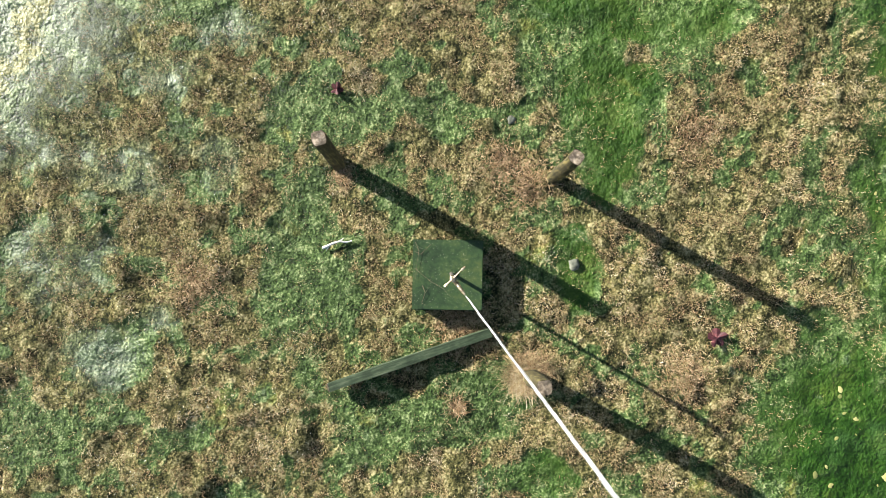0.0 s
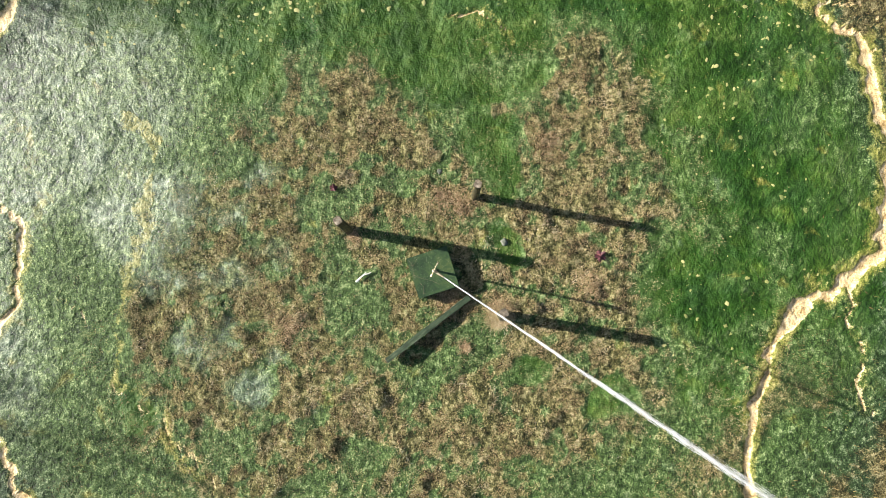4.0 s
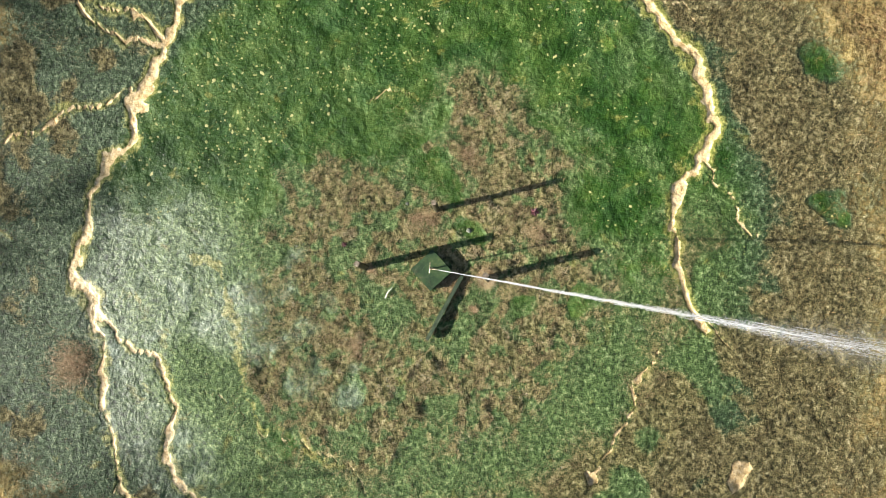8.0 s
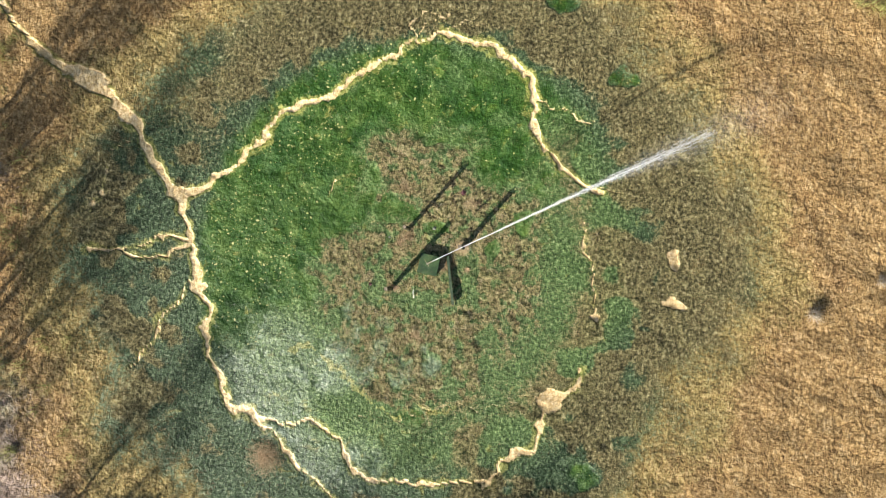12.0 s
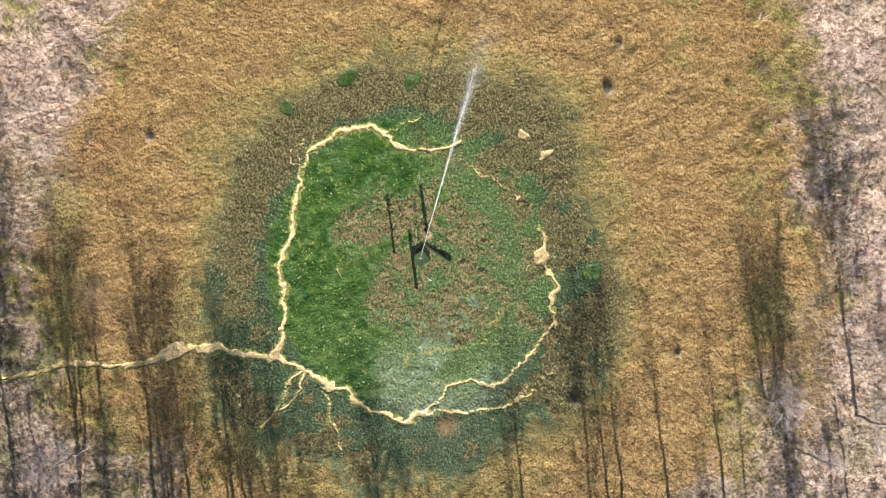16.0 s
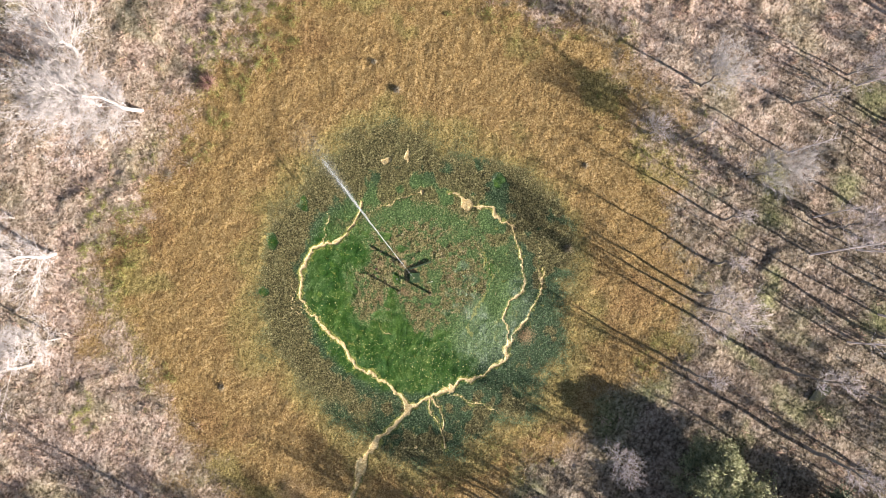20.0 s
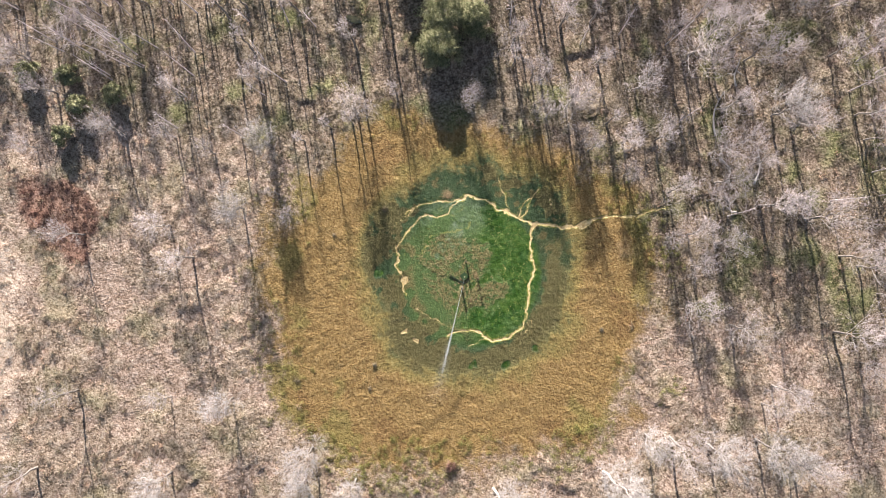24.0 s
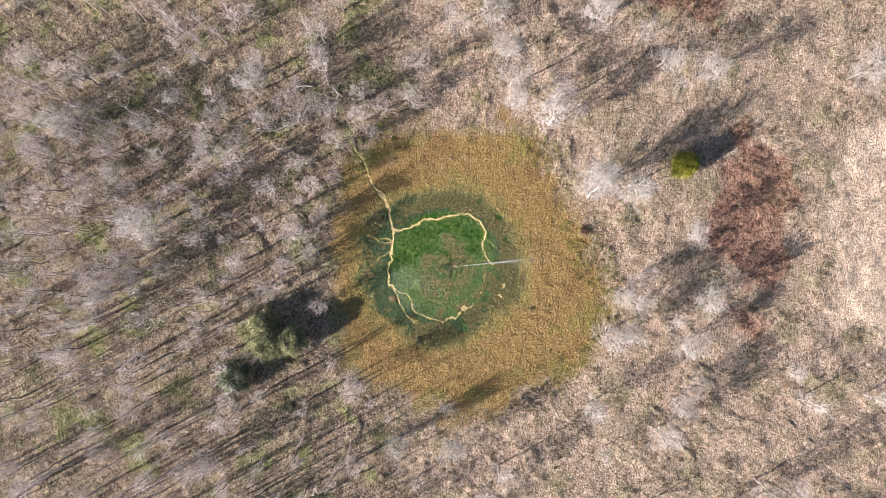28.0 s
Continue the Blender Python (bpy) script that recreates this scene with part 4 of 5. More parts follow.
stick("bleached_stick", [(-1.38, -0.07, 0.05), (-1.31, -0.04, 0.06), (-1.26, -0.015, 0.06), (-1.18, 0.01, 0.065), (-1.10, 0.0, 0.05), (-1.04, 0.015, 0.04)], 0.019, BONE,
      "bleached white broken stick lying on green moss", "stick", [((-1.3, -0.04, 0.05), (-1.34, -0.1, 0.04)), ((-1.18, 0.01, 0.05), (-1.13, 0.05, 0.05))])
STEM = bark_material("dead_stems", (0.06, 0.045, 0.03), (0.24, 0.18, 0.12), 20)
for pts in ([(-0.30, -0.10, 0.23), (-0.22, -0.14, 0.235), (-0.16, -0.08, 0.235), (-0.10, -0.02, 0.232)], [(-0.29, -0.30, 0.23), (-0.12, -0.44, 0.236), (0.03, -0.53, 0.236), (0.14, -0.64, 0.232)],
            [(-0.28, 0.0, 0.23), (-0.24, -0.1, 0.24), (-0.26, -0.22, 0.236), (-0.28, -0.42, 0.232)], [(-0.2, -0.5, 0.23), (-0.17, -0.58, 0.24), (-0.21, -0.7, 0.232)]):
    stick("dead_stem", pts, 0.0022, STEM, "thin dead grass stem lying across the pad", "stem", [(pts[1], (pts[1][0] + 0.05, pts[1][1] + 0.06, 0.235)), (pts[2], (pts[2][0] + 0.06, pts[2][1] - 0.03, 0.235))])

LEAF = Nodes("dark_red_leaf", 0.6)
LEAF.color(LEAF.ramp(LEAF.noise(25, 4), (0.35, (0.03, 0.010, 0.012)), (0.6, (0.085, 0.024, 0.028)), (0.78, (0.26, 0.14, 0.13))))


def leaf(x, y, size, turn):
    bm = bmesh.new()
    z0 = on_ground(x, y) + 0.05
    lo, hi = [], []
    for k in range(20):
        a = 2 * math.pi * k / 20
        q = size * (0.62 + 0.38 * abs(math.cos(2.5 * a)) ** 0.7)
        c = 0.035 * math.sin(2 * a + 1) + 0.02 * math.cos(5 * a)
        lo.append(bm.verts.new((q * math.cos(a + turn), q * math.sin(a + turn), c)))
        hi.append(bm.verts.new((q * math.cos(a + turn), q * math.sin(a + turn), c + 0.003)))
    m0, m1 = bm.verts.new((0, 0, 0)), bm.verts.new((0, 0, 0.004))
    for k in range(20):
        j = (k + 1) % 20
        bm.faces.new((m1, hi[k], hi[j]))
        bm.faces.new((m0, lo[j], lo[k]))
        bm.faces.new((lo[k], lo[j], hi[j], hi[k]))
    ob = part("fallen_leaf", bm, LEAF.mat)
    ob.location = (x, y, z0)
    return tagged(ob, "curled dark red fallen leaf on the grass", "leaf", "fallen leaves")


leaf(3.27, -1.13, 0.12, 0.4)
leaf(-1.21, 1.8, 0.08, 1.2)
STONE = Nodes("grey_stone", 0.85)
STONE.color(STONE.ramp(STONE.noise(14, 5), (0.35, (0.05, 0.06, 0.045)), (0.65, (0.17, 0.18, 0.14)))).bump(STONE.noise(40, 4), 0.5, 0.01)


def rock(x, y, size, seed, label):
    bm = bmesh.new()
    bmesh.ops.create_icosphere(bm, subdivisions=2, radius=size)
    for v in bm.verts:
        v.co *= 1 + 0.6 * noise.noise(v.co * (1.6 / size) + Vector((seed, 0, 0)))
        v.co.z *= 0.4
    ob = part("stone", bm, STONE.mat, smooth=True)
    ob.location = (x, y, on_ground(x, y) + 0.2 * size)
    return tagged(ob, label, "stone", "loose stones")


rock(1.59, -0.27, 0.075, 3, "rough grey-green stone lying in green moss")
rock(0.85, 1.45, 0.05, 9, "small pale stone in moss")


# ---- floating algae heads ----
def blob_pair(x, y, z, size):
    n, k = len(x), 9
    a = np.arange(k) * 2 * np.pi / k
    q = size[:, None] * rng.uniform(0.65, 1.2, (n, k))
    st = rng.uniform(0, 3.14, n)[:, None]
    el = rng.uniform(1.0, 1.7, n)[:, None]
    u, w = q * np.cos(a) * el, q * np.sin(a)
    rim = np.stack([x[:, None] + u * np.cos(st) - w * np.sin(st), y[:, None] + u * np.sin(st) + w * np.cos(st), np.repeat((z - 0.02)[:, None], k, 1)], -1)
    v = np.concatenate([rim, np.stack([x, y, z + 0.22 * size], -1)[:, None]], 1)
    f = np.stack([np.arange(k), (np.arange(k) + 1) % k, np.full(k, k)], -1)
    return v.reshape(-1, 3), (f[None] + (np.arange(n) * (k + 1))[:, None, None]).reshape(-1, 3)


ALGAE = blade_material("yellow_algae", [(0.2, (0.13, 0.17, 0.05)), (0.5, (0.25, 0.255, 0.085)), (0.85, (0.42, 0.39, 0.17))], 0.7)
x, y, z = scatter(26000, 10.0, lambda x, y, z: z["bright"] * (1 - z["tuft"]) * (np.hypot(x, y) > 4.9) * (z["sand"] < 0.1) * (0.35 + 0.65 * step(-1, 3, y)) * (0.14 + 0.5 * (fbm(x, y, 1.2, 81) > 0.53)))
stuff("algae_heads", blob_pair(x, y, z, rng.uniform(0.03, 0.095, len(x)) * rng.uniform(0.45, 1.0, len(x))), ALGAE, "pale yellow algae heads dotted over the wet moss", "algae")


# ---- shrubs ----
def shrub_pair(xs, ys, zs, size, stems=22, thick=0.05):
    n = len(xs)
    a, el = rng.uniform(0, 2 * np.pi, (n, stems)), np.radians(rng.uniform(15, 85, (n, stems)))
    ln = size[:, None] * rng.uniform(0.5, 1.1, (n, stems))
    p = np.stack([xs[:, None] + 0.15 * ln * np.cos(a), ys[:, None] + 0.15 * ln * np.sin(a), np.repeat(zs[:, None], stems, 1) - 0.05], -1)
    q = p + np.stack([np.cos(a) * np.cos(el), np.sin(a) * np.cos(el), np.sin(el)], -1) * ln[..., None]
    r = (thick * size)[:, None] * np.ones((1, stems))
    return tubes(np.concatenate([p, q, r[..., None], r[..., None]], -1).reshape(-1, 8), 3, True)


x, y, z = scatter(9500, 98.0, lambda x, y, z: (1 - z["meadow"]) * (0.10 + 0.55 * z["scrub"]) * (1 - 0.5 * z["field"]) * (np.hypot(x, y) < 104))
stuff("scrub", shrub_pair(x, y, z, rng.uniform(0.35, 1.1, len(x)), 46, 0.013), SHRUB, "leafless olive-grey scrub bushes", "scrub")
TAN = blade_material("tan_brush_clumps", [(0.14, (0.12, 0.075, 0.05)), (0.28, (0.32, 0.185, 0.13)), (0.42, (0.44, 0.30, 0.235)), (0.54, (0.30, 0.265, 0.135)), (0.66, (0.50, 0.36, 0.28)), (0.78, (0.42, 0.25, 0.19)), (0.92, (0.68, 0.54, 0.45))], size=0.22, local=1.3)
x, y, z = scatter(30000, 98.0, lambda x, y, z: (1 - z["meadow"]) * (0.05 + 0.9 * step(0.45, 0.62, fbm(x, y, 4.0, 57))) * (1 - 0.55 * z["wood"]) * (np.hypot(x, y) < 104))
stuff("brush_clumps", shrub_pair(x, y, z, rng.uniform(0.3, 0.95, len(x)), 16, 0.03), TAN, "clumps of pinkish-tan dry brush and bracken", "brush")
x, y, z = scatter(34000, 100.0, lambda x, y, z: z["red"] * (np.hypot(x, y) < 104) * 0.8)
stuff("red_scrub", shrub_pair(x, y, z, rng.uniform(0.5, 1.1, len(x)), 36, 0.020), RED_SHRUB, "reddish-brown leafy scrub", "scrub")
OLIVE = blade_material("olive_rim_leaves", [(0.2, (0.07, 0.075, 0.018)), (0.5, (0.25, 0.245, 0.065)), (0.85, (0.44, 0.42, 0.16))], size=0.2)
x, y, z = scatter(26000, 34.0, lambda x, y, z: (z["meadow"] > 0.08) * (z["meadow"] < 0.9) * step(0.44, 0.56, fbm(x, y, 5.0, 77)) * (0.25 + 0.5 * step(-10, 15, x)))
stuff("rim_bushes", shrub_pair(x, y, z, rng.uniform(0.25, 0.7, len(x)), 34, 0.017), OLIVE, "low olive-green bushes along the meadow's rim", "bush")
for sx, sy, size, mat, text in [(1.5, -16.0, 0.5, SHRUB, "dark small bush in the dead grass"), (3.4, -18.4, 0.4, SHRUB, "dark small bush in the dead grass"), (16.0, 8.5, 0.45, SHRUB, "dark small bush in the dead grass"),
                                (-14.1, -9.6, 0.45, SHRUB, "dark small bush in the dead grass"), (17.2, -16.7, 1.3, RED_SHRUB, "low dark red bush at the meadow's edge"),
                                (-12.6, -2.7, 0.6, SHRUB, "dark bush at the edge of the wet ground")]:
    zz = np.array([on_ground(sx, sy)])
    tagged(put("small_bush", mesh_np("small_bush", *shrub_pair(np.array([sx]), np.array([sy]), zz, np.array([size]), 320, 0.014)), mat), text, "bush")


# ---- trees ----
def bare_tree(name, seed, height, spread, limbs, bark, twigs, low=0.3, forks=8, tips=5, stout=1.0):
    """A leafless tree: a swaying trunk, rising limbs, branches to both sides of them, and fine twigs."""
    r = random.Random(seed)
    thing = new(name)
    pts = [Vector((0, 0, -0.4))]
    drift = Vector((r.uniform(-1, 1), r.uniform(-1, 1), 0)) * 0.05 * height
    for k in range(1, 9):
        t = k / 8
        pts.append(Vector((0.022 * height * r.uniform(-1, 1), 0.022 * height * r.uniform(-1, 1), 0.95 * height * t)) + drift * t * t)
    r0 = 0.013 * height + 0.05
    wood = [(*a, *b, r0 * (1 - 0.9 * k / 8), r0 * (1 - 0.9 * (k + 1) / 8)) for k, (a, b) in enumerate(zip(pts, pts[1:]))]
    mid, fine = [], []

    def some(amount, rise=0.0):
        return Vector((r.uniform(-1, 1), r.uniform(-1, 1), r.uniform(-1, 1))) * amount + Vector((0, 0, rise))

    for n in range(limbs):
        t = low + (0.97 - low) * (n + r.uniform(0.2, 0.8)) / limbs
        base = pts[min(7, int(t * 8))].lerp(pts[min(8, int(t * 8) + 1)], (t * 8) % 1)
        az = n * 2.4 + r.uniform(-0.6, 0.6)
        el = radians(r.uniform(18, 46) + 28 * t)
        ln = spread * r.uniform(0.55, 1.2) * (1.15 - 0.65 * t)
        way = Vector((math.cos(az) * math.cos(el), math.sin(az) * math.cos(el), math.sin(el)))
        p, rad = base, r0 * 0.26 * (1.1 - 0.7 * t)
        joints = [p]
        for k in range(5):
            way = (way + some(0.14, 0.05)).normalized()
            q = p + way * ln / 5
            mid.append((*p, *q, rad * (1 - 0.17 * k), rad * (1 - 0.17 * (k + 1))))
            p = q
            joints.append(p)
        side = way.cross(Vector((0, 0, 1))).normalized()
        for f in range(forks):
            u = 5 * (0.2 + 0.8 * (f + 0.6) / forks)
            at = joints[min(4, int(u))].lerp(joints[min(4, int(u)) + 1], min(1.0, u - min(4, int(u))))
            d = (way * r.uniform(0.5, 1.0) + side * r.uniform(0.35, 0.9) * (-1) ** f + some(0.3, 0.2)).normalized()
            l2 = ln * r.uniform(0.24, 0.46) * (1.15 - 0.5 * f / forks)
            bend = at + d * l2 * 0.5
            d3 = (d + some(0.3, 0.12)).normalized()
            end = bend + d3 * l2 * 0.5
            r2 = 0.008 + rad * 0.22
            mid += [(*at, *bend, r2, r2 * 0.75), (*bend, *end, r2 * 0.75, r2 * 0.35)]
            for j in range(4):
                v = 0.2 + 0.8 * (j + r.random()) / 4
                at2 = at.lerp(bend, v * 2) if v < 0.5 else bend.lerp(end, v * 2 - 1)
                d2 = (d3 + some(0.75, 0.12)).normalized()
                l3 = l2 * r.uniform(0.35, 0.7)
                tip = at2 + d2 * l3
                fine.append((*at2, *tip, 0.0085 * stout, 0.003))
                for _ in range(tips):
                    at3 = at2.lerp(tip, r.uniform(0.2, 1.0))
                    fine.append((*at3, *(at3 + (d2 + some(0.7, 0.1)).normalized() * l3 * r.uniform(0.4, 1.1)), 0.0055 * stout, 0.001))
    put("trunk", mesh_np("trunk", *tubes(wood, 7)), bark if bark == PALE_BARK else TRUNK, thing, smooth=True)
    a, b = tubes(mid, 3), tubes(fine, 3, True)
    me = mesh_np("crown", *join_np(a, b))
    put("crown", me, bark, thing)
    me.materials.append(twigs)
    me.polygons.foreach_set("material_index", np.r_[np.zeros(len(a[1]), np.int32), np.ones(len(b[1]), np.int32)])
    return thing


def stand(tree, x, y, scale, turn, lean=(0.0, 0.0)):
    z0 = on_ground(x, y)
    return copy_thing(tree, pose(x, y, z0, lean[0], lean[1], turn) @ Matrix.Scale(scale, 4))


KINDS = []
for k, (h, sp, limbs, bark, twig, text) in enumerate([
        (7.5, 4.2, 16, BARK, TWIGS, "bare grey-pink young tree in leaf litter"), (8.5, 3.2, 13, BARK, TWIGS, "slender bare grey tree in the woods"),
        (6.5, 4.8, 18, BARK, PALE_TWIGS, "bare pale grey spreading tree"), (8.5, 4.8, 16, BARK, TWIGS, "tall bare grey-brown tree"),
        (5.5, 3.8, 15, BARK, TWIGS, "small bare bushy tree with pinkish twigs"), (9.0, 2.2, 10, BARK, TWIGS, "thin bare pole-like tree")]):
    KINDS.append(tagged(bare_tree("bare_tree", 100 + k, h, sp, limbs, bark, twig, 0.25 if k != 5 else 0.5, forks=9 if k == 2 else 8, tips=7 if k == 2 else 4, stout=1.4 if k == 2 else 1.15), text, "tree", "bare trees round the clearing"))
BIG = tagged(bare_tree("bare_tree", 120, 10.0, 5.6, 26, PALE_BARK, PALE_TWIGS, 0.15, 10, 9, 1.35), "large bare white-barked tree with fanned branches", "tree", "bare trees round the clearing")

# x, y, kind, scale of the trees that stand clear at the clearing's edge
EDGE = [(-24.0, 2.3, 4, 1.05), (-19.6, -12.2, 4, 0.6), (-24.0, -16.2, 2, 0.85), (-27.8, -8.6, 2, 0.85), (-6.6, -32.3, 2, 0.8), (-4.4, -44.0, 2, 0.95),
        (6.8, -31.5, 2, 0.8), (1.5, -44.0, 2, 0.9), (11.9, -36.5, 0, 0.8), (14.5, -27.5, 4, 0.9), (26.0, -31.8, 2, 0.8), (12.4, 22.0, 4, 0.75),
        (20.0, 18.8, 0, 1.0), (25.5, 21.0, 3, 0.9), (-8.0, 22.5, 0, 0.9), (-9.8, 19.6, 4, 0.8), (-13.5, 21.5, 0, 0.9)]
EDGE_B = [(-18.2, 22.5, 0, 0.95), (-16.2, 14.0, 4, 0.75), (33.2, -1.4, 3, 0.95), (31.4, 6.5, 3, 1.05), (35.1, 9.5, 2, 1.1), (38.4, 14.5, 2, 1.2), (48.0, 0.6, 2, 1.2),
          (29.3, 4.4, 2, 0.9), (62.5, -41.0, 2, 1.3), (49.5, -19.5, 2, 1.0), (-16.1, 28.5, 0, 1.0), (-8.0, 23.5, 4, 1.1), (2.2, 28.5, 0, 0.9), (7.6, 32.5, 3, 0.8),
          (12.1, 28.8, 0, 0.85), (-3.5, 21.5, 4, 0.8), (3.0, 22.8, 4, 0.7), (33.0, -5.5, 4, 0.8)]
EDGE_C = [(-0.1, 25.1, 4, 0.9), (34.5, 20.3, 0, 1.0), (11.6, -30.2, 2, 0.8), (9.7, -40.3, 2, 0.9), (18.0, -38.8, 2, 1.0), (-20.2, 41.7, 3, 0.8), (-23.9, 38.0, 4, 0.9), (4.5, 37.0, 0, 1.0),
          (-4.2, 30.5, 3, 0.8), (9.0, 36.0, 4, 0.9), (1.6, 43.2, 0, 1.0), (-18.7, 46.9, 3, 0.8), (-6.3, 42.4, 4, 0.9), (-22.6, 54.9, 0, 1.0), (-25.3, 59.9, 3, 0.8), (17.0, 22.0, 4, 0.9),
          (-45.5, 15.7, 0, 1.0), (10.9, -26.7, 2, 0.8), (-34.5, -4.3, 4, 0.9), (4.5, -28.4, 2, 1.0), (-29.7, 53.5, 3, 0.8), (-40.1, 53.5, 4, 0.9), (-42.6, 43.8, 0, 1.0), (-32.1, 36.5, 3, 0.8),
          (-16.8, 36.2, 4, 0.9)]
POLES = [(-16.3, 28.8, 5, 1.0), (-19.8, 28.2, 5, 0.95), (-30.4, 7.4, 5, 1.05), (-14.2, 31.8, 5, 0.95), (-25.5, 24.3, 5, 1.0), (-32.1, 13.8, 5, 1.1), (-22.6, 26.2, 5, 0.9), (-38.0, -2.6, 5, 0.9), (-28.9, 21.9, 5, 1.0)]
SLIM = [(-24.7, -1.5, 5, 0.7), (-22.2, 7.4, 5, 0.75), (-23.4, 1.0, 5, 0.7), (-3.3, 25.2, 5, 0.8), (0.9, 24.7, 5, 0.75), (-22.5, -11.6, 5, 0.6), (-16.2, 21.0, 5, 0.8), (-25.5, -5.1, 5, 0.65), (-2.1, 21.3, 5, 0.7),
        (-8.6, 19.8, 5, 0.7), (-12.4, 22.4, 5, 0.75)]
taken = [(39.0, -27.5), (42.0, -29.0), (37.0, -23.5)]
for x0, y0, kind, size in EDGE + EDGE_B + EDGE_C + POLES + SLIM:
    stand(KINDS[kind], x0, y0, size, (x0 * 37 + y0 * 91) % 360)
    taken.append((x0, y0))
for x0, y0, size, turn, lean in [(22.6, -14.4, 1.0, 20, (0, 13)), (26.2, -14.9, 1.0, 140, (2, 11)), (27.8, -19.0, 0.8, 250, (3, 8)), (29.6, -2.6, 0.9, 70, (0, 8))]:
    stand(BIG, x0, y0, size, turn, lean)
    taken.append((x0, y0))

pick = random.Random(5)
count = 0
for _ in range(14000):
    if count >= 205:
        break
    q, a = 76 * math.sqrt(pick.random()), pick.uniform(0, 2 * math.pi)
    x0, y0 = q * math.cos(a), q * math.sin(a)
    zz = {key: grids[key][np.searchsorted(axis, y0), np.searchsorted(axis, x0)] for key in ("wood", "field", "red")}
    edge, _ = ring(np.array([x0]), np.array([y0]), 0, 0, MEADOW_EDGE)
    wood = float(zz["wood"])
    if q < float(edge[0]) + (1.0 if wood > 0.5 else 4.0) or pick.random() > 0.12 + 0.88 * wood or zz["field"] > 0.4 or zz["red"] > 0.6:
        continue
    # the strip that would shade the middle of the clearing stays open
    if 0 < -(x0 * 0.862 - y0 * 0.506) < 36 and abs(x0 * 0.506 + y0 * 0.862) < 9.5:
        continue
    # and no stray tree stands where its shadow would lie across the meadow
    if any(math.hypot(sx, sy) < float(ring(np.array([sx]), np.array([sy]), 0, 0, MEADOW_EDGE)[0][0]) - 2.0 for sx, sy in [(x0 + 0.862 * d, y0 - 0.506 * d) for d in (8, 13, 18)]):
        continue
    if any((x0 - u) ** 2 + (y0 - v) ** 2 < 5.5 for u, v in taken):
        continue
    taken.append((x0, y0))
    west = x0 < -28 and y0 > -10
    kind = pick.choice((5, 5, 1, 1, 0) if west else (0, 0, 1, 3, 4, 4, 2))
    stand(KINDS[kind], x0, y0, pick.uniform(0.65, 1.1), pick.uniform(0, 360), (pick.uniform(-4, 4), pick.uniform(-4, 4)))
    count += 1

def far_stand(n, seed, inner, west, tall, reach, twigs_each, thick):
    """Many slight trees farther off: a trunk each, with twigs along its upper half."""
    r = np.random.default_rng(seed)
    a, q = np.radians(r.uniform(60, 215, n * 8)), np.sqrt(r.uniform(inner * inner, 1.0, n * 8)) * 98
    x, y = q * np.cos(a), q * np.sin(a)
    iy, ix = np.searchsorted(axis, y), np.searchsorted(axis, x)
    ok = (grids["wood"][iy, ix] > 0.5) & (grids["meadow"][iy, ix] < 0.05) & (r.random(n * 8) < step(-10, 30, -x) * west + 1 - west)
    x, y = x[ok][:n], y[ok][:n]
    n, k = len(x), twigs_each
    h = r.uniform(*tall, n)
    base = np.stack([x, y, lift(x, y) - 0.2], -1)
    top = base + np.stack([r.normal(0, 0.05, n) * h, r.normal(0, 0.05, n) * h, h], -1)
    rad = 0.055 + 0.005 * h
    trunks = np.concatenate([base, top, rad[:, None], 0.2 * rad[:, None]], 1)
    t = r.uniform(0.4, 1.0, (n, k, 1))
    p = base[:, None] * (1 - t) + top[:, None] * t
    d = r.normal(0, 1, (n, k, 3)) * np.array([1, 1, 0.4]) + np.array([0, 0, 0.55])
    d /= np.linalg.norm(d, axis=2, keepdims=True)
    ln = reach * r.uniform(0.4, 1.2, (n, k, 1)) * (1.5 - t)
    end = p + d * ln
    limb = np.concatenate([p, end, np.full((n, k, 1), thick), np.full((n, k, 1), 0.3 * thick)], 2).reshape(-1, 8)
    p2 = np.repeat(limb[:, :3], 3, 0) + (np.repeat(limb[:, 3:6] - limb[:, :3], 3, 0)) * r.uniform(0.3, 0.95, (3 * n * k, 1))
    d2 = np.repeat(d.reshape(-1, 3), 3, 0) + r.normal(0, 0.5, (3 * n * k, 3))
    spray = np.concatenate([p2, p2 + d2 * np.repeat(ln.reshape(-1, 1), 3, 0) * 0.4, np.full((3 * n * k, 1), 0.45 * thick), np.zeros((3 * n * k, 1))], 1)
    return join_np(tubes(trunks, 5), tubes(limb, 3), tubes(spray, 3, True))


stuff("pole_stand", far_stand(420, 11, 0.32, 0.8, (5.5, 10.0), 1.2, 22, 0.013), TWIGS, "dense stand of thin bare pole trees", "woods")
stuff("far_woods", far_stand(230, 12, 0.5, 0.35, (5.0, 8.5), 2.3, 46, 0.018), TWIGS, "leafless grey-pink woods behind the clearing", "woods")
for ob in KINDS + [BIG]:
    ob.location = (-38 + 3.1 * (KINDS + [BIG]).index(ob), 44.0 + 2 * ((KINDS + [BIG]).index(ob) % 2), 0)


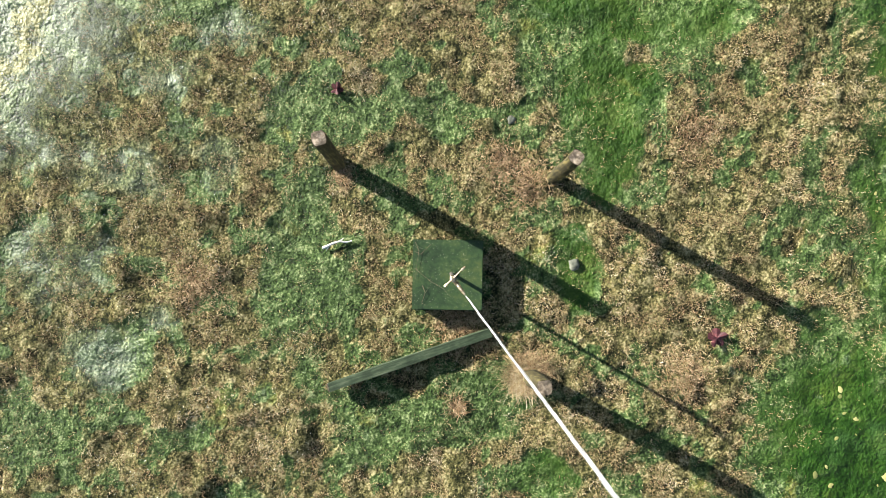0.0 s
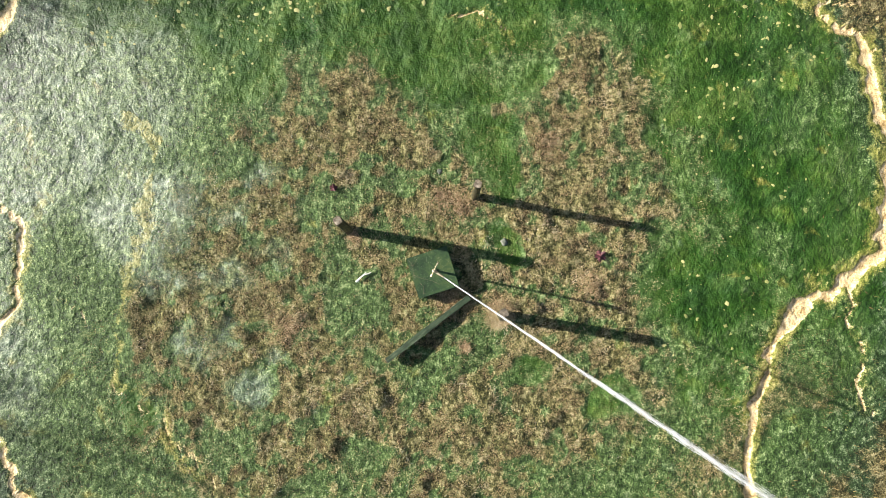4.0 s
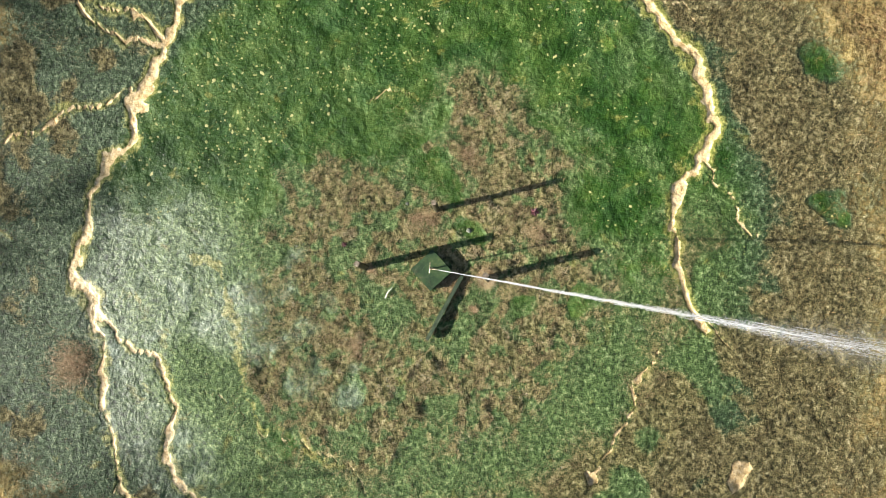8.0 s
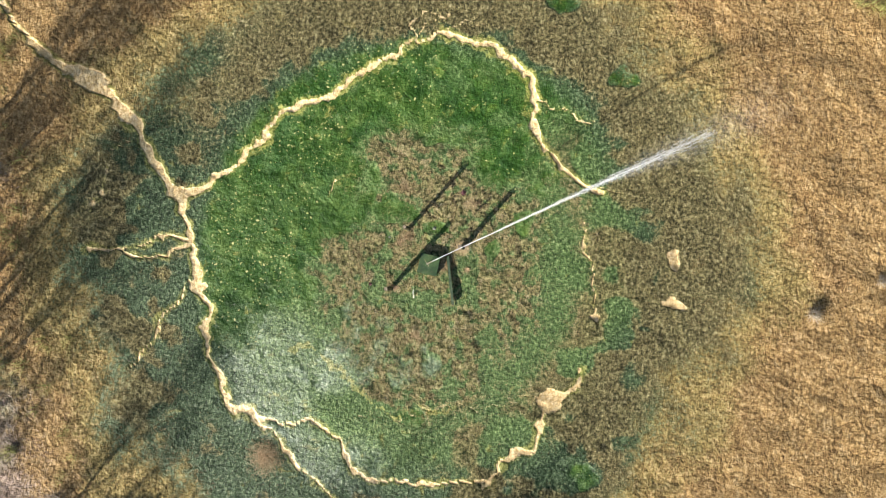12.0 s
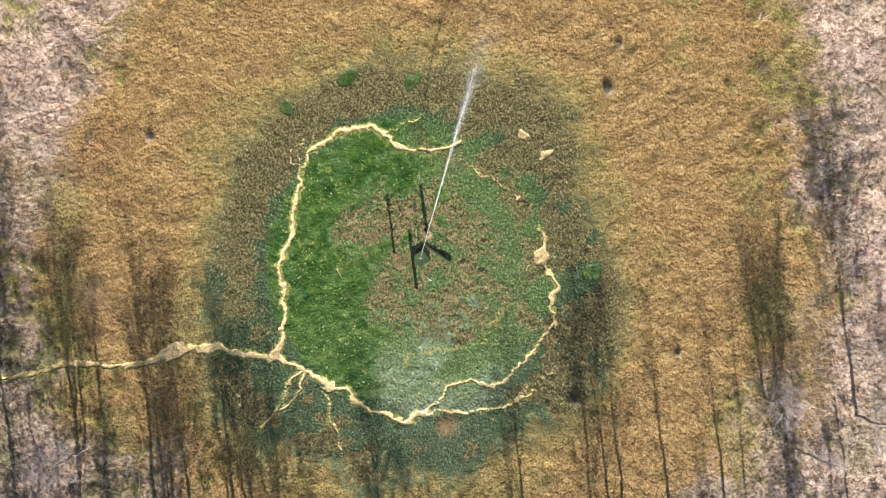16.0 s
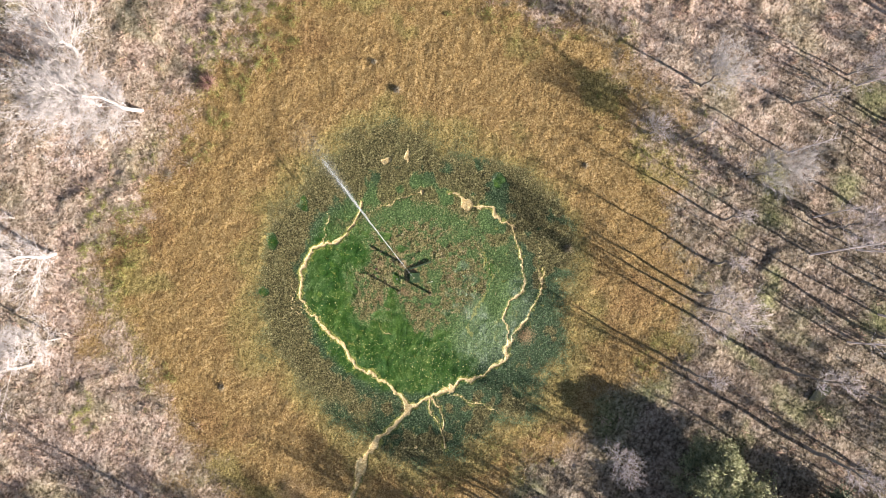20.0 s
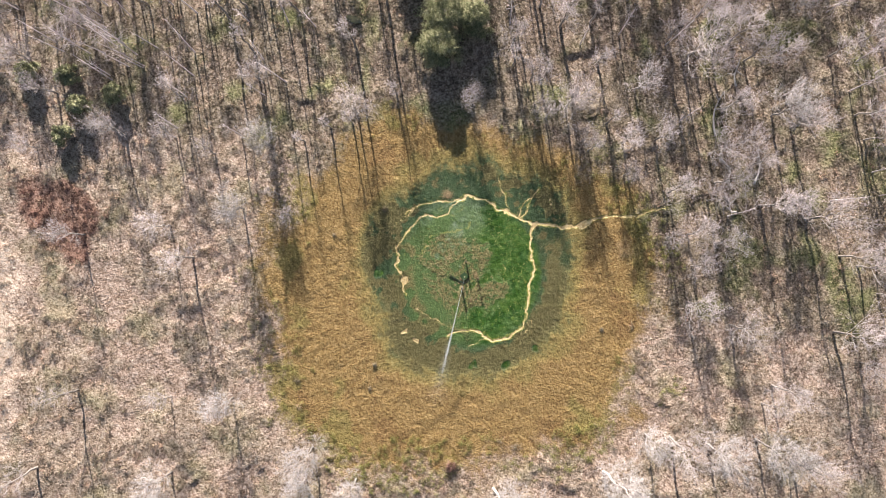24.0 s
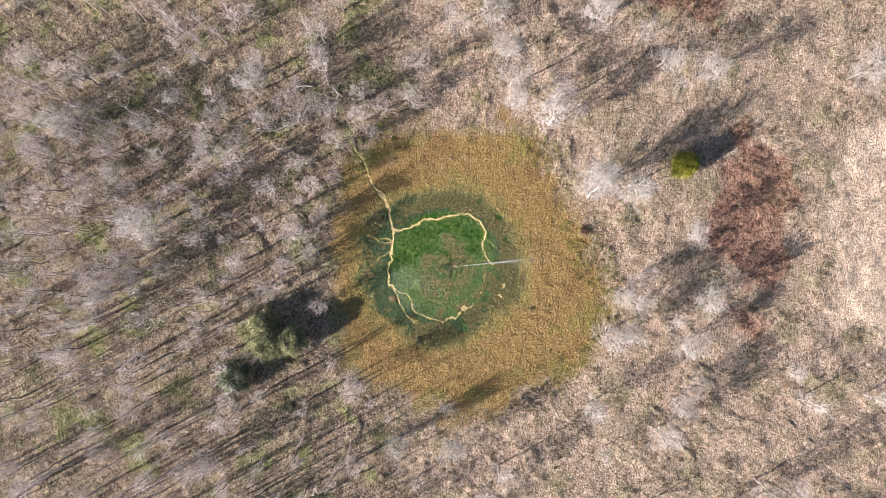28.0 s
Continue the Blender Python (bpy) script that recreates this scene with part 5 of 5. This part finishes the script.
def evergreen(x, y, height, radius, mat, seed, text):
    """Trunk, limbs and a crown of needle clumps with gaps."""
    r = np.random.default_rng(seed)
    thing = new("evergreen_tree")
    thing.location = (x, y, on_ground(x, y))
    put("trunk", mesh_np("trunk", *tubes([(0, 0, -0.3, 0.05, 0, height * 0.5, 0.16, 0.11), (0.05, 0, height * 0.5, 0, 0.05, height * 0.93, 0.11, 0.03)], 7)), BARK, thing)
    clumps = 84 if height > 2.5 else 36
    t = r.random(clumps) ** 0.9
    a = r.uniform(0, 2 * np.pi, clumps)
    q = radius * (1 - 0.6 * t) * np.sqrt(r.uniform(0.1, 1.2, clumps))
    c = np.stack([q * np.cos(a), q * np.sin(a), height * (0.2 + 0.76 * t)], -1)
    put("limbs", mesh_np("limbs", *tubes(np.concatenate([np.stack([0 * q, 0 * q, c[:, 2] - 0.25 * q], -1), c, np.full((clumps, 1), 0.035), np.full((clumps, 1), 0.012)], 1), 3)), BARK, thing)
    k = 130
    p = c[:, None] + r.normal(0, 1, (clumps, k, 3)) * np.array([0.24, 0.24, 0.15]) * radius * 0.5
    p = p.reshape(-1, 3)
    d = r.normal(0, 1, p.shape) + np.array([0, 0, 0.4])
    d /= np.linalg.norm(d, axis=1, keepdims=True)
    segs = np.concatenate([p, p + d * r.uniform(0.14, 0.34, (len(p), 1)), np.full((len(p), 1), 0.05), np.zeros((len(p), 1))], 1)
    put("crown", mesh_np("crown", *tubes(segs, 3, True)), mat, thing, "needle crown")
    return tagged(thing, text, "tree", "evergreens by the clearing")


evergreen(-25.8, 18.0, 4.2, 3.3, NEEDLES, 1, "olive-green evergreen tree among bare trees")
evergreen(-23.6, 20.6, 3.6, 2.4, NEEDLES, 2, "small olive evergreen among pinkish bare trees")
evergreen(-33.2, 19.6, 3.8, 3.0, BLUE_NEEDLES, 3, "grey-green evergreen in the woods")
evergreen(-23.4, 15.0, 4.2, 2.7, NEEDLES, 4, "dark evergreen shading the meadow's edge")
evergreen(35.2, -25.0, 3.6, 2.4, YELLOW_NEEDLES, 5, "yellow-green conifer standing alone in dry scrub")

for k, (x0, y0, h0) in enumerate([(-54.0, -26.0, 2.2), (-50.5, -22.5, 1.8), (-46.6, -23.6, 2.3), (-45.0, -19.4, 1.9), (-45.2, -27.5, 1.8)]):
    evergreen(x0, y0, h0, 1.4, NEEDLES, 20 + k, "low dark olive evergreen shrub in dry scrub")

# ---- fallen trunks and puddles in the woods ----
for x0, y0, x1, y1, bend in LOGS:
    pts = []
    for k in range(6):
        t = k / 5
        px, py = x0 + (x1 - x0) * t - (y1 - y0) * bend * math.sin(math.pi * t), y0 + (y1 - y0) * t + (x1 - x0) * bend * math.sin(math.pi * t)
        pts.append((px, py, on_ground(px, py) + 0.22 + 0.5 * t * t))
    forks = [(pts[k], (pts[k][0] + 1.1 * math.cos(k * 2.3 + x0), pts[k][1] + 1.1 * math.sin(k * 2.3 + x0), pts[k][2] + 0.6)) for k in (3, 4, 5)]
    stick("fallen_log", pts, 0.15, PALE_BARK, "pale fallen bent log lying in the woods", "log", forks)

POOL = Nodes("still_water", 0.06)
POOL.color(POOL.ramp(POOL.noise(0.8, 4), (0.4, (0.035, 0.04, 0.03)), (0.65, (0.16, 0.14, 0.07))))
POOL.shader.inputs["Specular IOR Level"].default_value = 0.5


def puddle(x, y, w, d, turn, seed, text):
    bm = bmesh.new()
    top, low = [], []
    for k in range(28):
        a = 2 * math.pi * k / 28
        q = 1 + 0.35 * noise.noise(Vector((math.cos(a) * 1.6 + seed, math.sin(a) * 1.6, 0)))
        u, v = w * q * math.cos(a), d * q * math.sin(a)
        c, e = math.cos(turn), math.sin(turn)
        top.append(bm.verts.new((u * c - v * e, u * e + v * c, 0)))
        low.append(bm.verts.new((u * c - v * e, u * e + v * c, -0.4)))
    bm.faces.new(top)
    for k in range(28):
        bm.faces.new((top[k], low[k], low[(k + 1) % 28], top[(k + 1) % 28]))
    ob = part("puddle", bm, POOL.mat)
    ob.location = (x, y, on_ground(x, y) + 0.16)
    return tagged(ob, text, "puddle")


puddle(-33.3, 9.4, 0.9, 0.5, 0.6, 2.0, "small dark puddle in the woods")
puddle(-73.5, 0.5, 2.6, 1.5, 1.2, 5.0, "muddy greenish pool among bare trees")
